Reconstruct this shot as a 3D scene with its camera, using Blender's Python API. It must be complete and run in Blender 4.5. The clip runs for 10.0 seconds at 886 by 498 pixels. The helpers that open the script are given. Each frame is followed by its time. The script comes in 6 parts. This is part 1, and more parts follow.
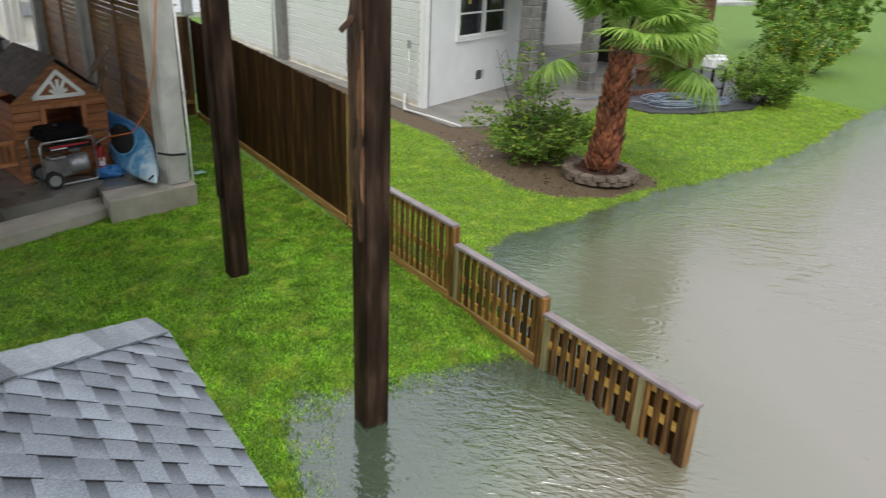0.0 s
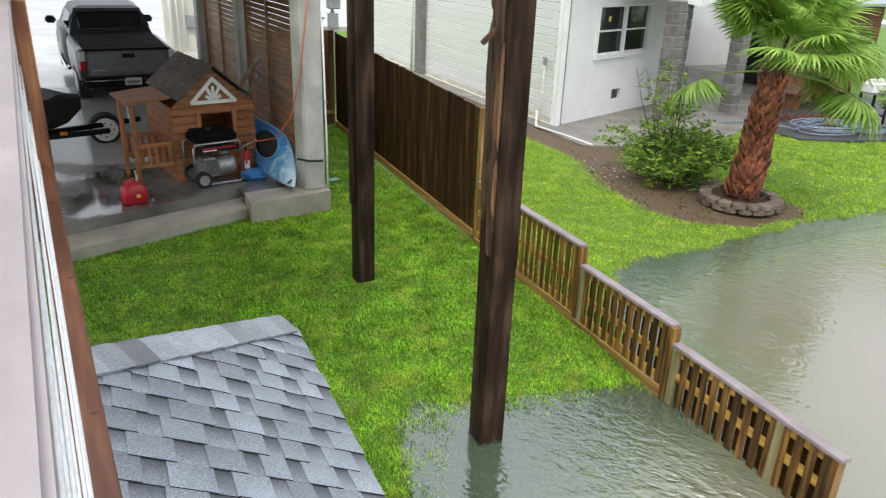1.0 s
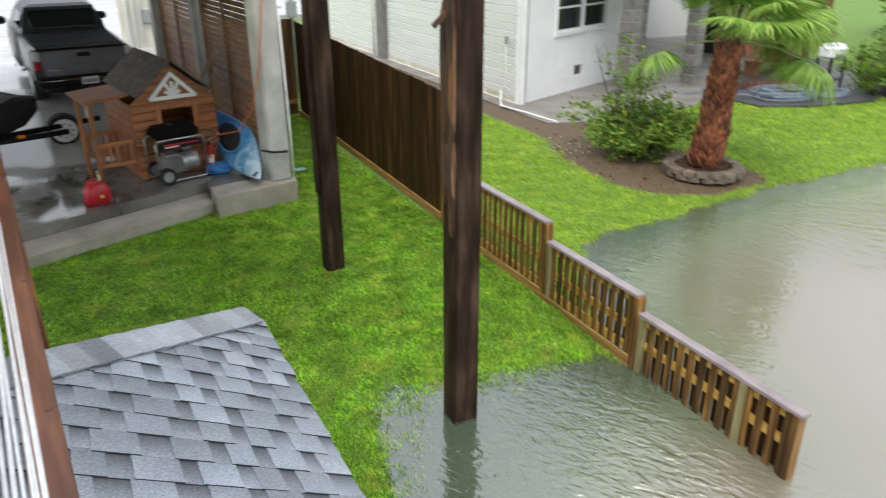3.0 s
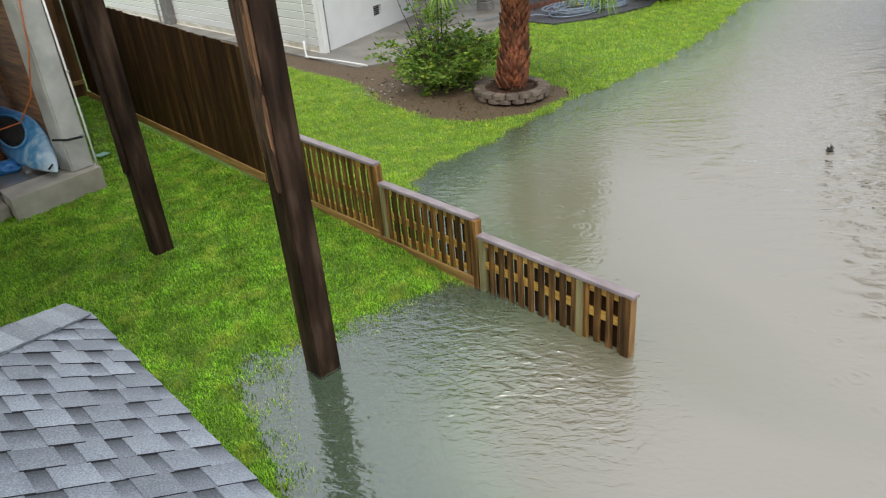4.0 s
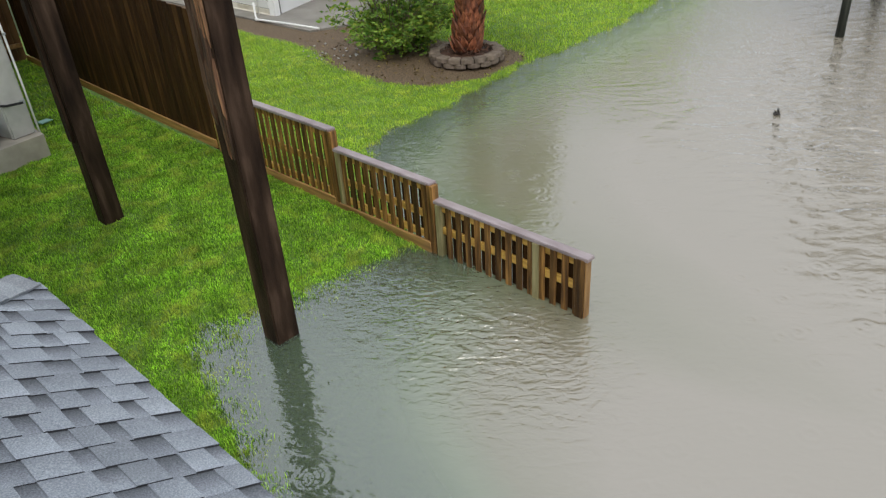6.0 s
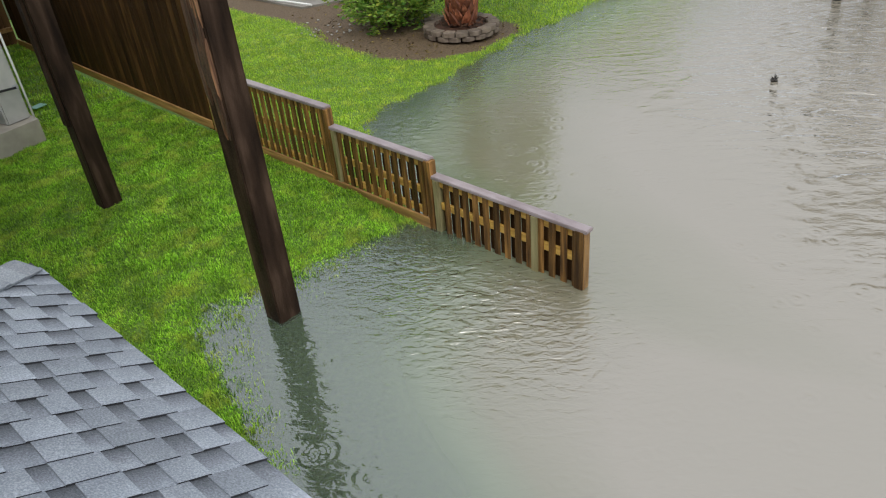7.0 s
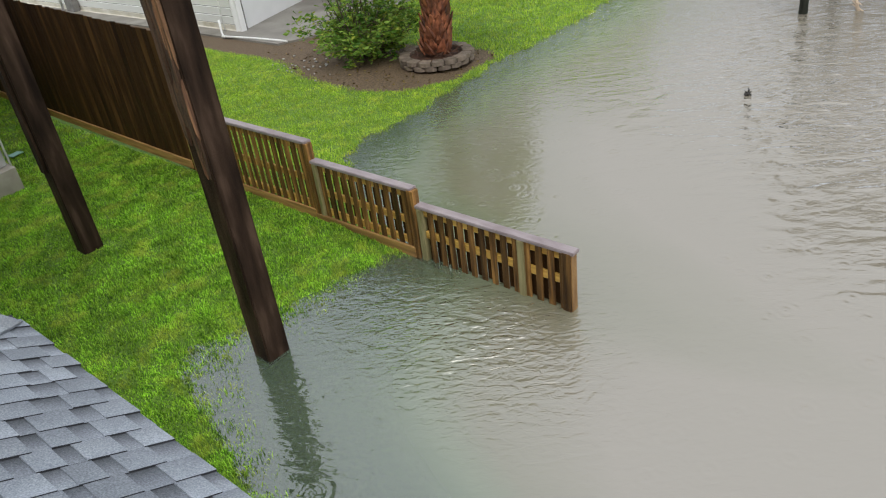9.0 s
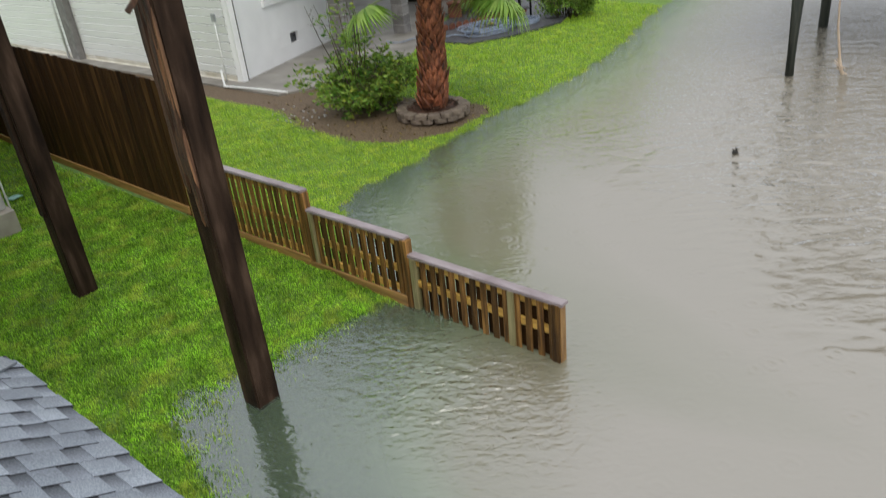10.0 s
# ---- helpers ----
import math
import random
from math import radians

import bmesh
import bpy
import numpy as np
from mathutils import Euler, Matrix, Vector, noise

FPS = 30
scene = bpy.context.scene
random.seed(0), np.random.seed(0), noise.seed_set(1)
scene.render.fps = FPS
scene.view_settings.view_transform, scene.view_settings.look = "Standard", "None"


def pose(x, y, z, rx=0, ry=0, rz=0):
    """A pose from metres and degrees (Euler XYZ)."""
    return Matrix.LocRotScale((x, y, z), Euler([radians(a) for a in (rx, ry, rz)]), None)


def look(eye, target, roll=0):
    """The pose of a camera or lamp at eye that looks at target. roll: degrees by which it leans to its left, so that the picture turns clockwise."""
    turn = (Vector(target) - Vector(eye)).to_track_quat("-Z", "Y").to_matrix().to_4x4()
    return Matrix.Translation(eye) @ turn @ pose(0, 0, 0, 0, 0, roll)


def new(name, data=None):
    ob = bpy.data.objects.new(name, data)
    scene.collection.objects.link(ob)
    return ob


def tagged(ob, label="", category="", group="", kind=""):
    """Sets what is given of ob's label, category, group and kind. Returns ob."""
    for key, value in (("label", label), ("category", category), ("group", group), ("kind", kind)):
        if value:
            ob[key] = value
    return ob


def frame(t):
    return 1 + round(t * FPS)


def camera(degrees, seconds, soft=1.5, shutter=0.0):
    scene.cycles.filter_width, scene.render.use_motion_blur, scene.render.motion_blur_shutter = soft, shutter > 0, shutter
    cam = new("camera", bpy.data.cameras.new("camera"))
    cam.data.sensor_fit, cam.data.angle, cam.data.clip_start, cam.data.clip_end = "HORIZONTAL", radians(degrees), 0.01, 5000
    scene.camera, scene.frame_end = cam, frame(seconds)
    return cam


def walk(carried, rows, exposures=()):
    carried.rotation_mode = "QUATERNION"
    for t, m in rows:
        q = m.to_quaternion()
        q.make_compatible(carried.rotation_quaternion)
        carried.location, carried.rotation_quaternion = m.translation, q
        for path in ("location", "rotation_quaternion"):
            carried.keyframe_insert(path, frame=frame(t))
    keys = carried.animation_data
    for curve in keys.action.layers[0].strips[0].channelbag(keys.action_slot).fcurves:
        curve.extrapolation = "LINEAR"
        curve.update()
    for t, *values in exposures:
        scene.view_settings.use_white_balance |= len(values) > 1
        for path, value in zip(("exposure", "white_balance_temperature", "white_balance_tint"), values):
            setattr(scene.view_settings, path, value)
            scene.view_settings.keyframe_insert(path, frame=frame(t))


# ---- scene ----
cam = camera(63.1, 10.0, soft=1.1, shutter=0.4)
PATH = [
    (0, (-0.642, -0.708, 4.2), (0.415, 0.799, 3.419), 2.3),
    (0.5, (-0.648, -0.664, 4.174), (0.242, 0.945, 3.388), 2.5),
    (1, (-0.652, -0.617, 4.157), (0.122, 1.068, 3.405), 2.1),
    (1.5, (-0.642, -0.625, 4.178), (0.065, 1.098, 3.448), 2.1),
    (2, (-0.645, -0.629, 4.187), (0.023, 1.111, 3.461), 2.0),
    (2.2, (-0.646, -0.632, 4.193), (0.015, 1.111, 3.468), 2.3),
    (3.3, (-0.576, -0.743, 4.154), (0.397, 0.788, 3.311), -2.5),
    (3.5, (-0.581, -0.749, 4.128), (0.501, 0.691, 3.257), -4.2),
    (4, (-0.591, -0.757, 4.109), (0.56, 0.588, 3.178), -5.0),
    (4.5, (-0.566, -0.751, 4.1), (0.612, 0.549, 3.14), -6.4),
    (5, (-0.575, -0.774, 4.124), (0.618, 0.517, 3.17), -5.5),
    (5.5, (-0.579, -0.736, 4.105), (0.636, 0.525, 3.139), -3.6),
    (6, (-0.61, -0.77, 4.107), (0.59, 0.463, 3.087), -4.0),
    (6.2, (-0.612, -0.774, 4.110), (0.576, 0.445, 3.060), -4.8),
    (7.5, (-0.617, -0.792, 4.116), (0.554, 0.418, 3.036), -5.6),
    (8, (-0.599, -0.751, 4.101), (0.587, 0.462, 3.043), -5.7),
    (8.5, (-0.602, -0.768, 4.118), (0.601, 0.454, 3.089), -6.2),
    (9, (-0.594, -0.756, 4.11), (0.637, 0.447, 3.092), -7.6),
    (9.5, (-0.601, -0.783, 4.11), (0.65, 0.394, 3.086), -6.9),
    (10, (-0.645, -0.848, 4.163), (0.654, 0.378, 3.263), -6.1),
]
walk(cam, [(t, look(eye, target, roll)) for t, eye, target, roll in PATH],
     exposures=((0, 0.0), (0.5, 0.2), (1, 0.38), (2, 0.48), (2.2, 0.48), (3.3, 0.33), (3.5, 0.28), (4, 0.06), (4.5, 0.02), (6, -0.04), (9, -0.05), (10, -0.1)))


# ---- world and light: an even rainy overcast ----
world = bpy.data.worlds.new("overcast_sky")
scene.world = world
world.use_nodes = True
wn = world.node_tree.nodes
wl = world.node_tree.links
sky = wn.new("ShaderNodeTexSky")
sky.sky_type = 'NISHITA'
sky.sun_disc = False
sky.sun_elevation, sky.sun_rotation = radians(54.6), radians(220)
sky.air_density, sky.dust_density = 2.0, 6.0
cloud = wn.new("ShaderNodeMix")
cloud.data_type = 'RGBA'
cloud.inputs[0].default_value = 0.82
wl.new(sky.outputs[0], cloud.inputs[6])
cloud.inputs[7].default_value = (8.9, 9.3, 9.95, 1)
dome, rise, lift = wn.new("ShaderNodeTexCoord"), wn.new("ShaderNodeSeparateXYZ"), wn.new("ShaderNodeMapRange")
wl.new(dome.outputs["Generated"], rise.inputs[0])
wl.new(rise.outputs["Z"], lift.inputs[0])
lift.inputs["To Min"].default_value, lift.inputs["To Max"].default_value = 0.72, 1.17
veil = wn.new("ShaderNodeVectorMath")
veil.operation = 'SCALE'
wl.new(cloud.outputs[2], veil.inputs[0])
wl.new(lift.outputs[0], veil.inputs["Scale"])
wl.new(veil.outputs[0], wn["Background"].inputs[0])
wn["Background"].inputs[1].default_value = 0.135
sun_data = bpy.data.lights.new("sun", 'SUN')
sun_data.energy, sun_data.angle, sun_data.color = 1.3, radians(30), (1, 0.97, 0.92)
new("sun", sun_data).matrix_world = look((-11, -13, 24), (0, 0, 0))


# ---- materials ----
def nodes_of(name):
    m = bpy.data.materials.new(name)
    m.use_nodes = True
    return m, m.node_tree.nodes, m.node_tree.links, m.node_tree.nodes["Principled BSDF"]


def mat(name, a, b, scale=8.0, rough=0.6, bump=0.2, stretch=(1, 1, 1), c=None, big=0.7, rnd=0.0, metal=0.0, fine=60.0,
        spec=0.5, world_space=False):
    """Two tones mixed by noise at two scales, with relief; rnd: value shift from piece to piece."""
    m, n, l, p = nodes_of(name)
    tc = n.new("ShaderNodeTexCoord")
    src = tc.outputs["Object"]
    if world_space:
        src = n.new("ShaderNodeNewGeometry").outputs["Position"]
    mp = n.new("ShaderNodeMapping")
    mp.inputs["Scale"].default_value = stretch
    l.new(src, mp.inputs[0])
    off = n.new("ShaderNodeVectorMath")
    off.operation = 'ADD'
    info = n.new("ShaderNodeObjectInfo")
    sc = n.new("ShaderNodeMath")
    sc.operation = 'MULTIPLY'
    sc.inputs[1].default_value = 0.0 if world_space else 37.0
    l.new(info.outputs["Random"], sc.inputs[0])
    l.new(mp.outputs[0], off.inputs[0])
    l.new(sc.outputs[0], off.inputs[1])
    n1, n2, n3 = (n.new("ShaderNodeTexNoise") for _ in range(3))
    for k, s_ in ((n1, scale), (n2, big), (n3, fine)):
        k.inputs["Scale"].default_value = s_
        k.inputs["Detail"].default_value = 6
        l.new(off.outputs[0], k.inputs["Vector"])
    mx = n.new("ShaderNodeMath")
    mx.operation = 'MULTIPLY_ADD'
    l.new(n2.outputs[0], mx.inputs[0])
    mx.inputs[1].default_value = 0.6
    ad = n.new("ShaderNodeMath")
    ad.operation = 'MULTIPLY_ADD'
    l.new(n1.outputs[0], ad.inputs[0])
    ad.inputs[1].default_value = 1.1
    ad.inputs[2].default_value = -0.38
    l.new(ad.outputs[0], mx.inputs[2])
    ramp = n.new("ShaderNodeValToRGB")
    ramp.color_ramp.elements[0].position, ramp.color_ramp.elements[1].position = 0.25, 0.75
    ramp.color_ramp.elements[0].color, ramp.color_ramp.elements[1].color = (*a, 1), (*b, 1)
    if c:
        e = ramp.color_ramp.elements.new(0.52)
        e.color = (*c, 1)
    l.new(mx.outputs[0], ramp.inputs[0])
    hsv = n.new("ShaderNodeHueSaturation")
    l.new(ramp.outputs[0], hsv.inputs["Color"])
    mr = n.new("ShaderNodeMapRange")
    mr.inputs["To Min"].default_value, mr.inputs["To Max"].default_value = 1 - rnd, 1 + rnd
    l.new(info.outputs["Random"], mr.inputs[0])
    l.new(mr.outputs[0], hsv.inputs["Value"])
    l.new(hsv.outputs[0], p.inputs["Base Color"])
    rr = n.new("ShaderNodeMapRange")
    rr.inputs["To Min"].default_value, rr.inputs["To Max"].default_value = max(0.02, rough - 0.12), min(1, rough + 0.12)
    l.new(n2.outputs[0], rr.inputs[0])
    l.new(rr.outputs[0], p.inputs["Roughness"])
    p.inputs["Metallic"].default_value = metal
    p.inputs["Specular IOR Level"].default_value = spec
    if bump:
        bp = n.new("ShaderNodeBump")
        bp.inputs["Strength"].default_value = bump
        bp.inputs["Distance"].default_value = 0.02
        hh = n.new("ShaderNodeMath")
        hh.operation = 'MULTIPLY_ADD'
        l.new(n3.outputs[0], hh.inputs[0])
        hh.inputs[1].default_value = 0.5
        l.new(n1.outputs[0], hh.inputs[2])
        l.new(hh.outputs[0], bp.inputs["Height"])
        l.new(bp.outputs[0], p.inputs["Normal"])
    return m


UP = (14, 14, 1.2)     # grain that runs along local z
ALONG = (14, 1.2, 14)  # grain along local y
AX = (1.2, 14, 14)     # grain along local x
M = {}
M["post"] = mat("dark_stained_post", (0.012, 0.007, 0.0045), (0.092, 0.058, 0.040), 1.0, 0.6, 0.35, (9, 9, 1.6), c=(0.038, 0.023, 0.015), rnd=0.1, spec=0.1)
M["trim"] = mat("split_trim_wood", (0.02, 0.011, 0.007), (0.17, 0.085, 0.045), 2.2, 0.55, 0.5, UP)
M["tallboard"] = mat("tall_fence_board", (0.022, 0.010, 0.0032), (0.115, 0.058, 0.019), 1.3, 0.65, 0.3, (4, 4, 0.6), c=(0.046, 0.023, 0.0075), rnd=0.2, spec=0.12)
M["backboard"] = mat("brown_fence_board", (0.04, 0.02, 0.008), (0.15, 0.08, 0.033), 1.3, 0.65, 0.3, (4, 4, 0.6), rnd=0.15, spec=0.12)
M["split"] = mat("fresh_split_wood", (0.09, 0.04, 0.02), (0.36, 0.19, 0.09), 2.2, 0.6, 0.4, UP, rnd=0.3)
M["tan_wood"] = mat("wet_tan_wood", (0.18, 0.09, 0.03), (0.42, 0.25, 0.09), 1.6, 0.5, 0.25, UP, rnd=0.15)
M["kick"] = mat("kick_board_wood", (0.19, 0.10, 0.03), (0.46, 0.27, 0.09), 1.6, 0.5, 0.25, ALONG, rnd=0.15)
M["railwood"] = mat("fence_rail_wood", (0.36, 0.20, 0.035), (0.72, 0.46, 0.11), 1.6, 0.5, 0.25, ALONG, rnd=0.15)
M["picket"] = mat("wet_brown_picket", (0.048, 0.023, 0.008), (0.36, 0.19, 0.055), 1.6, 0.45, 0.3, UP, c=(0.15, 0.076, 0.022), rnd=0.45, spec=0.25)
# darker copy of the picket colour, with the front row's shade painted in
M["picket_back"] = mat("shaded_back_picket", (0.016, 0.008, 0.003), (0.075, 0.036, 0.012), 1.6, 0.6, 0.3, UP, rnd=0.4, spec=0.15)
M["paleboard"] = mat("pale_greenish_board", (0.16, 0.14, 0.06), (0.36, 0.32, 0.16), 1.6, 0.5, 0.25, UP, rnd=0.1)
M["cap"] = mat("mauve_painted_cap", (0.23, 0.185, 0.19), (0.37, 0.32, 0.33), 4, 0.38, 0.12, (3, 1, 3), big=1.2)
M["railcap"] = mat("mauve_rail_cap", (0.27, 0.23, 0.235), (0.40, 0.35, 0.355), 5, 0.35, 0.08, (3, 1, 3), big=1.6)
M["stain"] = mat("red_brown_stained_rail", (0.075, 0.028, 0.014), (0.24, 0.10, 0.05), 1.8, 0.4, 0.25, ALONG, c=(0.13, 0.05, 0.027))
M["stain_up"] = mat("red_brown_stained_post", (0.045, 0.014, 0.006), (0.55, 0.26, 0.11), 2.0, 0.45, 0.35, (10, 10, 0.9), c=(0.22, 0.085, 0.035))
M["cable"] = mat("white_cord", (0.62, 0.64, 0.66), (0.82, 0.83, 0.84), 40, 0.5, 0.3)
M["shingle"] = mat("grey_shingle_granules", (0.19, 0.215, 0.25), (0.46, 0.50, 0.55), 140, 0.75, 0.5, c=(0.31, 0.345, 0.39), rnd=0.2, fine=320, big=3)
M["shingle_dark"] = mat("dark_shingle_granules", (0.17, 0.19, 0.22), (0.43, 0.47, 0.52), 140, 0.75, 0.5, c=(0.28, 0.31, 0.355), rnd=0.22, fine=320, big=3)
M["shingle_cap"] = mat("grey_cap_granules", (0.20, 0.225, 0.26), (0.47, 0.50, 0.55), 140, 0.75, 0.5, c=(0.32, 0.345, 0.37), rnd=0.42, fine=320, big=3)
M["tar"] = mat("shingle_edge", (0.02, 0.022, 0.026), (0.05, 0.052, 0.06), 30, 0.8, 0.2)
M["concrete"] = mat("grey_column_concrete", (0.36, 0.36, 0.335), (0.56, 0.555, 0.525), 3, 0.75, 0.2, big=0.8, world_space=True)
M["wetslab"] = mat("wet_patio_concrete", (0.07, 0.066, 0.059), (0.27, 0.255, 0.228), 1.3, 0.17, 0.03, big=0.7, spec=0.9, world_space=True)
for key_ in ("wetslab",):   # puddles: mirror-wet beside merely damp
    rough_ = next(k for k in M[key_].node_tree.nodes if k.bl_idname == "ShaderNodeMapRange" and k.outputs[0].links[0].to_socket.name == "Roughness")
    rough_.inputs["From Min"].default_value, rough_.inputs["From Max"].default_value = 0.44, 0.56
    rough_.inputs["To Min"].default_value, rough_.inputs["To Max"].default_value = 0.02, 0.45
M["road"] = mat("wet_drive_concrete", (0.30, 0.30, 0.295), (0.58, 0.58, 0.57), 0.7, 0.12, 0.02, big=0.25, world_space=True)
M["step"] = mat("damp_step_concrete", (0.30, 0.27, 0.225), (0.52, 0.475, 0.405), 2.5, 0.6, 0.15, big=0.6, world_space=True)
M["siding"] = mat("white_siding_paint", (0.80, 0.81, 0.80), (0.87, 0.875, 0.87), 0.5, 0.5, 0.0, big=0.2)
M["stucco"] = mat("white_wall_paint", (0.80, 0.81, 0.82), (0.88, 0.89, 0.90), 1.5, 0.6, 0.1, big=0.4)
M["stainbase"] = mat("stained_wall_foot", (0.52, 0.48, 0.38), (0.78, 0.76, 0.70), 2.5, 0.6, 0.1)
M["white"] = mat("white_trim_paint", (0.76, 0.77, 0.78), (0.85, 0.85, 0.86), 4, 0.4, 0.03)
M["pvc"] = mat("white_pvc", (0.74, 0.75, 0.74), (0.83, 0.83, 0.82), 6, 0.35, 0.02)
M["greyblock"] = mat("grey_pier_block", (0.13, 0.125, 0.12), (0.24, 0.23, 0.225), 5, 0.8, 0.3, rnd=0.08)
M["mortar"] = mat("pale_mortar", (0.36, 0.35, 0.34), (0.5, 0.49, 0.47), 20, 0.8, 0.2)
M["patio"] = mat("neighbour_concrete", (0.15, 0.138, 0.12), (0.31, 0.295, 0.265), 1.4, 0.5, 0.1, big=0.4, world_space=True)
M["ringblock"] = mat("tan_edging_block", (0.11, 0.085, 0.065), (0.24, 0.19, 0.15), 9, 0.8, 0.5, rnd=0.18)
M["boot"] = mat("red_brown_palm_boot", (0.06, 0.016, 0.008), (0.50, 0.19, 0.09), 3, 0.6, 0.5, (6, 6, 2), c=(0.25, 0.082, 0.038), rnd=0.5)
M["trunk"] = mat("palm_trunk_core", (0.03, 0.013, 0.008), (0.12, 0.055, 0.03), 6, 0.8, 0.5)
M["frond_dry"] = mat("palm_frond_yellow", (0.20, 0.19, 0.05), (0.36, 0.32, 0.11), 2, 0.55, 0.05, rnd=0.2)
M["petiole"] = mat("palm_petiole", (0.14, 0.22, 0.05), (0.3, 0.38, 0.1), 3, 0.5, 0.05)
M["twig"] = mat("grey_brown_twig", (0.07, 0.05, 0.035), (0.16, 0.12, 0.08), 8, 0.8, 0.3)
M["mulch"] = mat("dark_wet_mulch", (0.025, 0.026, 0.03), (0.09, 0.09, 0.10), 6, 0.5, 0.6, big=1, world_space=True)
M["hose"] = mat("blue_grey_hose", (0.16, 0.21, 0.30), (0.34, 0.40, 0.50), 10, 0.4, 0.1)
M["redwood"] = mat("red_brown_timber", (0.10, 0.035, 0.02), (0.25, 0.09, 0.05), 2, 0.6, 0.3)
M["cedar"] = mat("orange_cedar", (0.22, 0.075, 0.025), (0.46, 0.19, 0.075), 1.4, 0.5, 0.2, AX, c=(0.33, 0.125, 0.045), rnd=0.15)
M["cedar_up"] = mat("orange_cedar_upright", (0.22, 0.075, 0.025), (0.44, 0.18, 0.07), 1.4, 0.5, 0.2, UP, rnd=0.15)
M["roofbrown"] = mat("brown_playhouse_roof", (0.05, 0.032, 0.028), (0.17, 0.115, 0.10), 3, 0.6, 0.3, (2, 2, 2), rnd=0.12)
M["lattice"] = mat("brown_lattice_slat", (0.14, 0.058, 0.018), (0.38, 0.19, 0.064), 1.5, 0.55, 0.2, ALONG, rnd=0.25)
M["black"] = mat("black_plastic", (0.005, 0.005, 0.006), (0.011, 0.011, 0.013), 8, 0.5, 0.05, spec=0.2)
M["vinyl"] = mat("black_vinyl", (0.004, 0.004, 0.005), (0.009, 0.009, 0.010), 8, 0.8, 0.1, spec=0.08)
M["rubber"] = mat("black_rubber", (0.010, 0.010, 0.011), (0.022, 0.022, 0.023), 10, 0.75, 0.1)
M["steel"] = mat("grey_tube_steel", (0.32, 0.33, 0.34), (0.5, 0.51, 0.52), 8, 0.35, 0.03, metal=0.8)
M["alloy"] = mat("grey_engine_alloy", (0.28, 0.28, 0.29), (0.55, 0.55, 0.56), 20, 0.4, 0.3, metal=0.6)
M["red"] = mat("red_plastic", (0.42, 0.008, 0.018), (0.58, 0.02, 0.035), 4, 0.35, 0.04)
M["blue_bag"] = mat("blue_plastic_sheet", (0.02, 0.14, 0.42), (0.06, 0.28, 0.62), 6, 0.35, 0.3)
M["cream"] = mat("cream_spout", (0.6, 0.5, 0.3), (0.7, 0.6, 0.4), 6, 0.4, 0.02)
M["orange"] = mat("orange_cord", (0.55, 0.13, 0.03), (0.7, 0.2, 0.06), 20, 0.45, 0.05)
M["silver"] = mat("silver_blue_paint", (0.19, 0.21, 0.24), (0.25, 0.27, 0.30), 3, 0.25, 0.0, metal=0.3)
M["truckgrey"] = mat("metallic_grey_paint", (0.045, 0.049, 0.054), (0.07, 0.075, 0.082), 3, 0.34, 0.0, metal=0.2, spec=0.3)
M["truckside"] = mat("grey_beige_paint", (0.055, 0.055, 0.053), (0.085, 0.084, 0.08), 3, 0.3, 0.0, metal=0.2, spec=0.45)
M["chrome"] = mat("chrome", (0.55, 0.56, 0.57), (0.7, 0.7, 0.71), 3, 0.1, 0.0, metal=1.0)
M["lens_red"] = mat("red_lamp_lens", (0.35, 0.01, 0.012), (0.5, 0.02, 0.02), 12, 0.15, 0.05)
M["lens_clear"] = mat("clear_lamp_lens", (0.55, 0.55, 0.56), (0.7, 0.7, 0.72), 12, 0.15, 0.05)
M["amber"] = mat("amber_lens", (0.6, 0.16, 0.01), (0.75, 0.25, 0.02), 12, 0.2, 0.05)
M["plate"] = mat("plate_white", (0.6, 0.61, 0.6), (0.7, 0.7, 0.69), 8, 0.4, 0.02)
M["ink"] = mat("grey_ink", (0.12, 0.12, 0.14), (0.2, 0.2, 0.22), 8, 0.5, 0.0)
M["yellowmark"] = mat("yellow_label", (0.6, 0.5, 0.08), (0.7, 0.6, 0.15), 8, 0.5, 0.0)
M["utilgrey"] = mat("grey_utility_metal", (0.33, 0.345, 0.36), (0.46, 0.475, 0.49), 5, 0.45, 0.05, metal=0.3)
M["pile"] = mat("dark_wet_piling", (0.012, 0.018, 0.014), (0.055, 0.06, 0.045), 2, 0.45, 0.4, UP)
M["deadwood"] = mat("bleached_dead_frond", (0.35, 0.26, 0.18), (0.55, 0.45, 0.34), 4, 0.7, 0.3)
M["creamwall"] = mat("cream_wall", (0.6, 0.58, 0.5), (0.72, 0.70, 0.62), 2, 0.6, 0.05)
M["ceil"] = mat("underside_boards", (0.22, 0.20, 0.17), (0.34, 0.31, 0.27), 2, 0.7, 0.1)
M["debris"] = mat("wet_dark_stump", (0.015, 0.013, 0.011), (0.06, 0.05, 0.04), 10, 0.6, 0.5)
M["flower"] = mat("yellow_flower", (0.6, 0.45, 0.02), (0.75, 0.62, 0.06), 6, 0.6, 0.0)


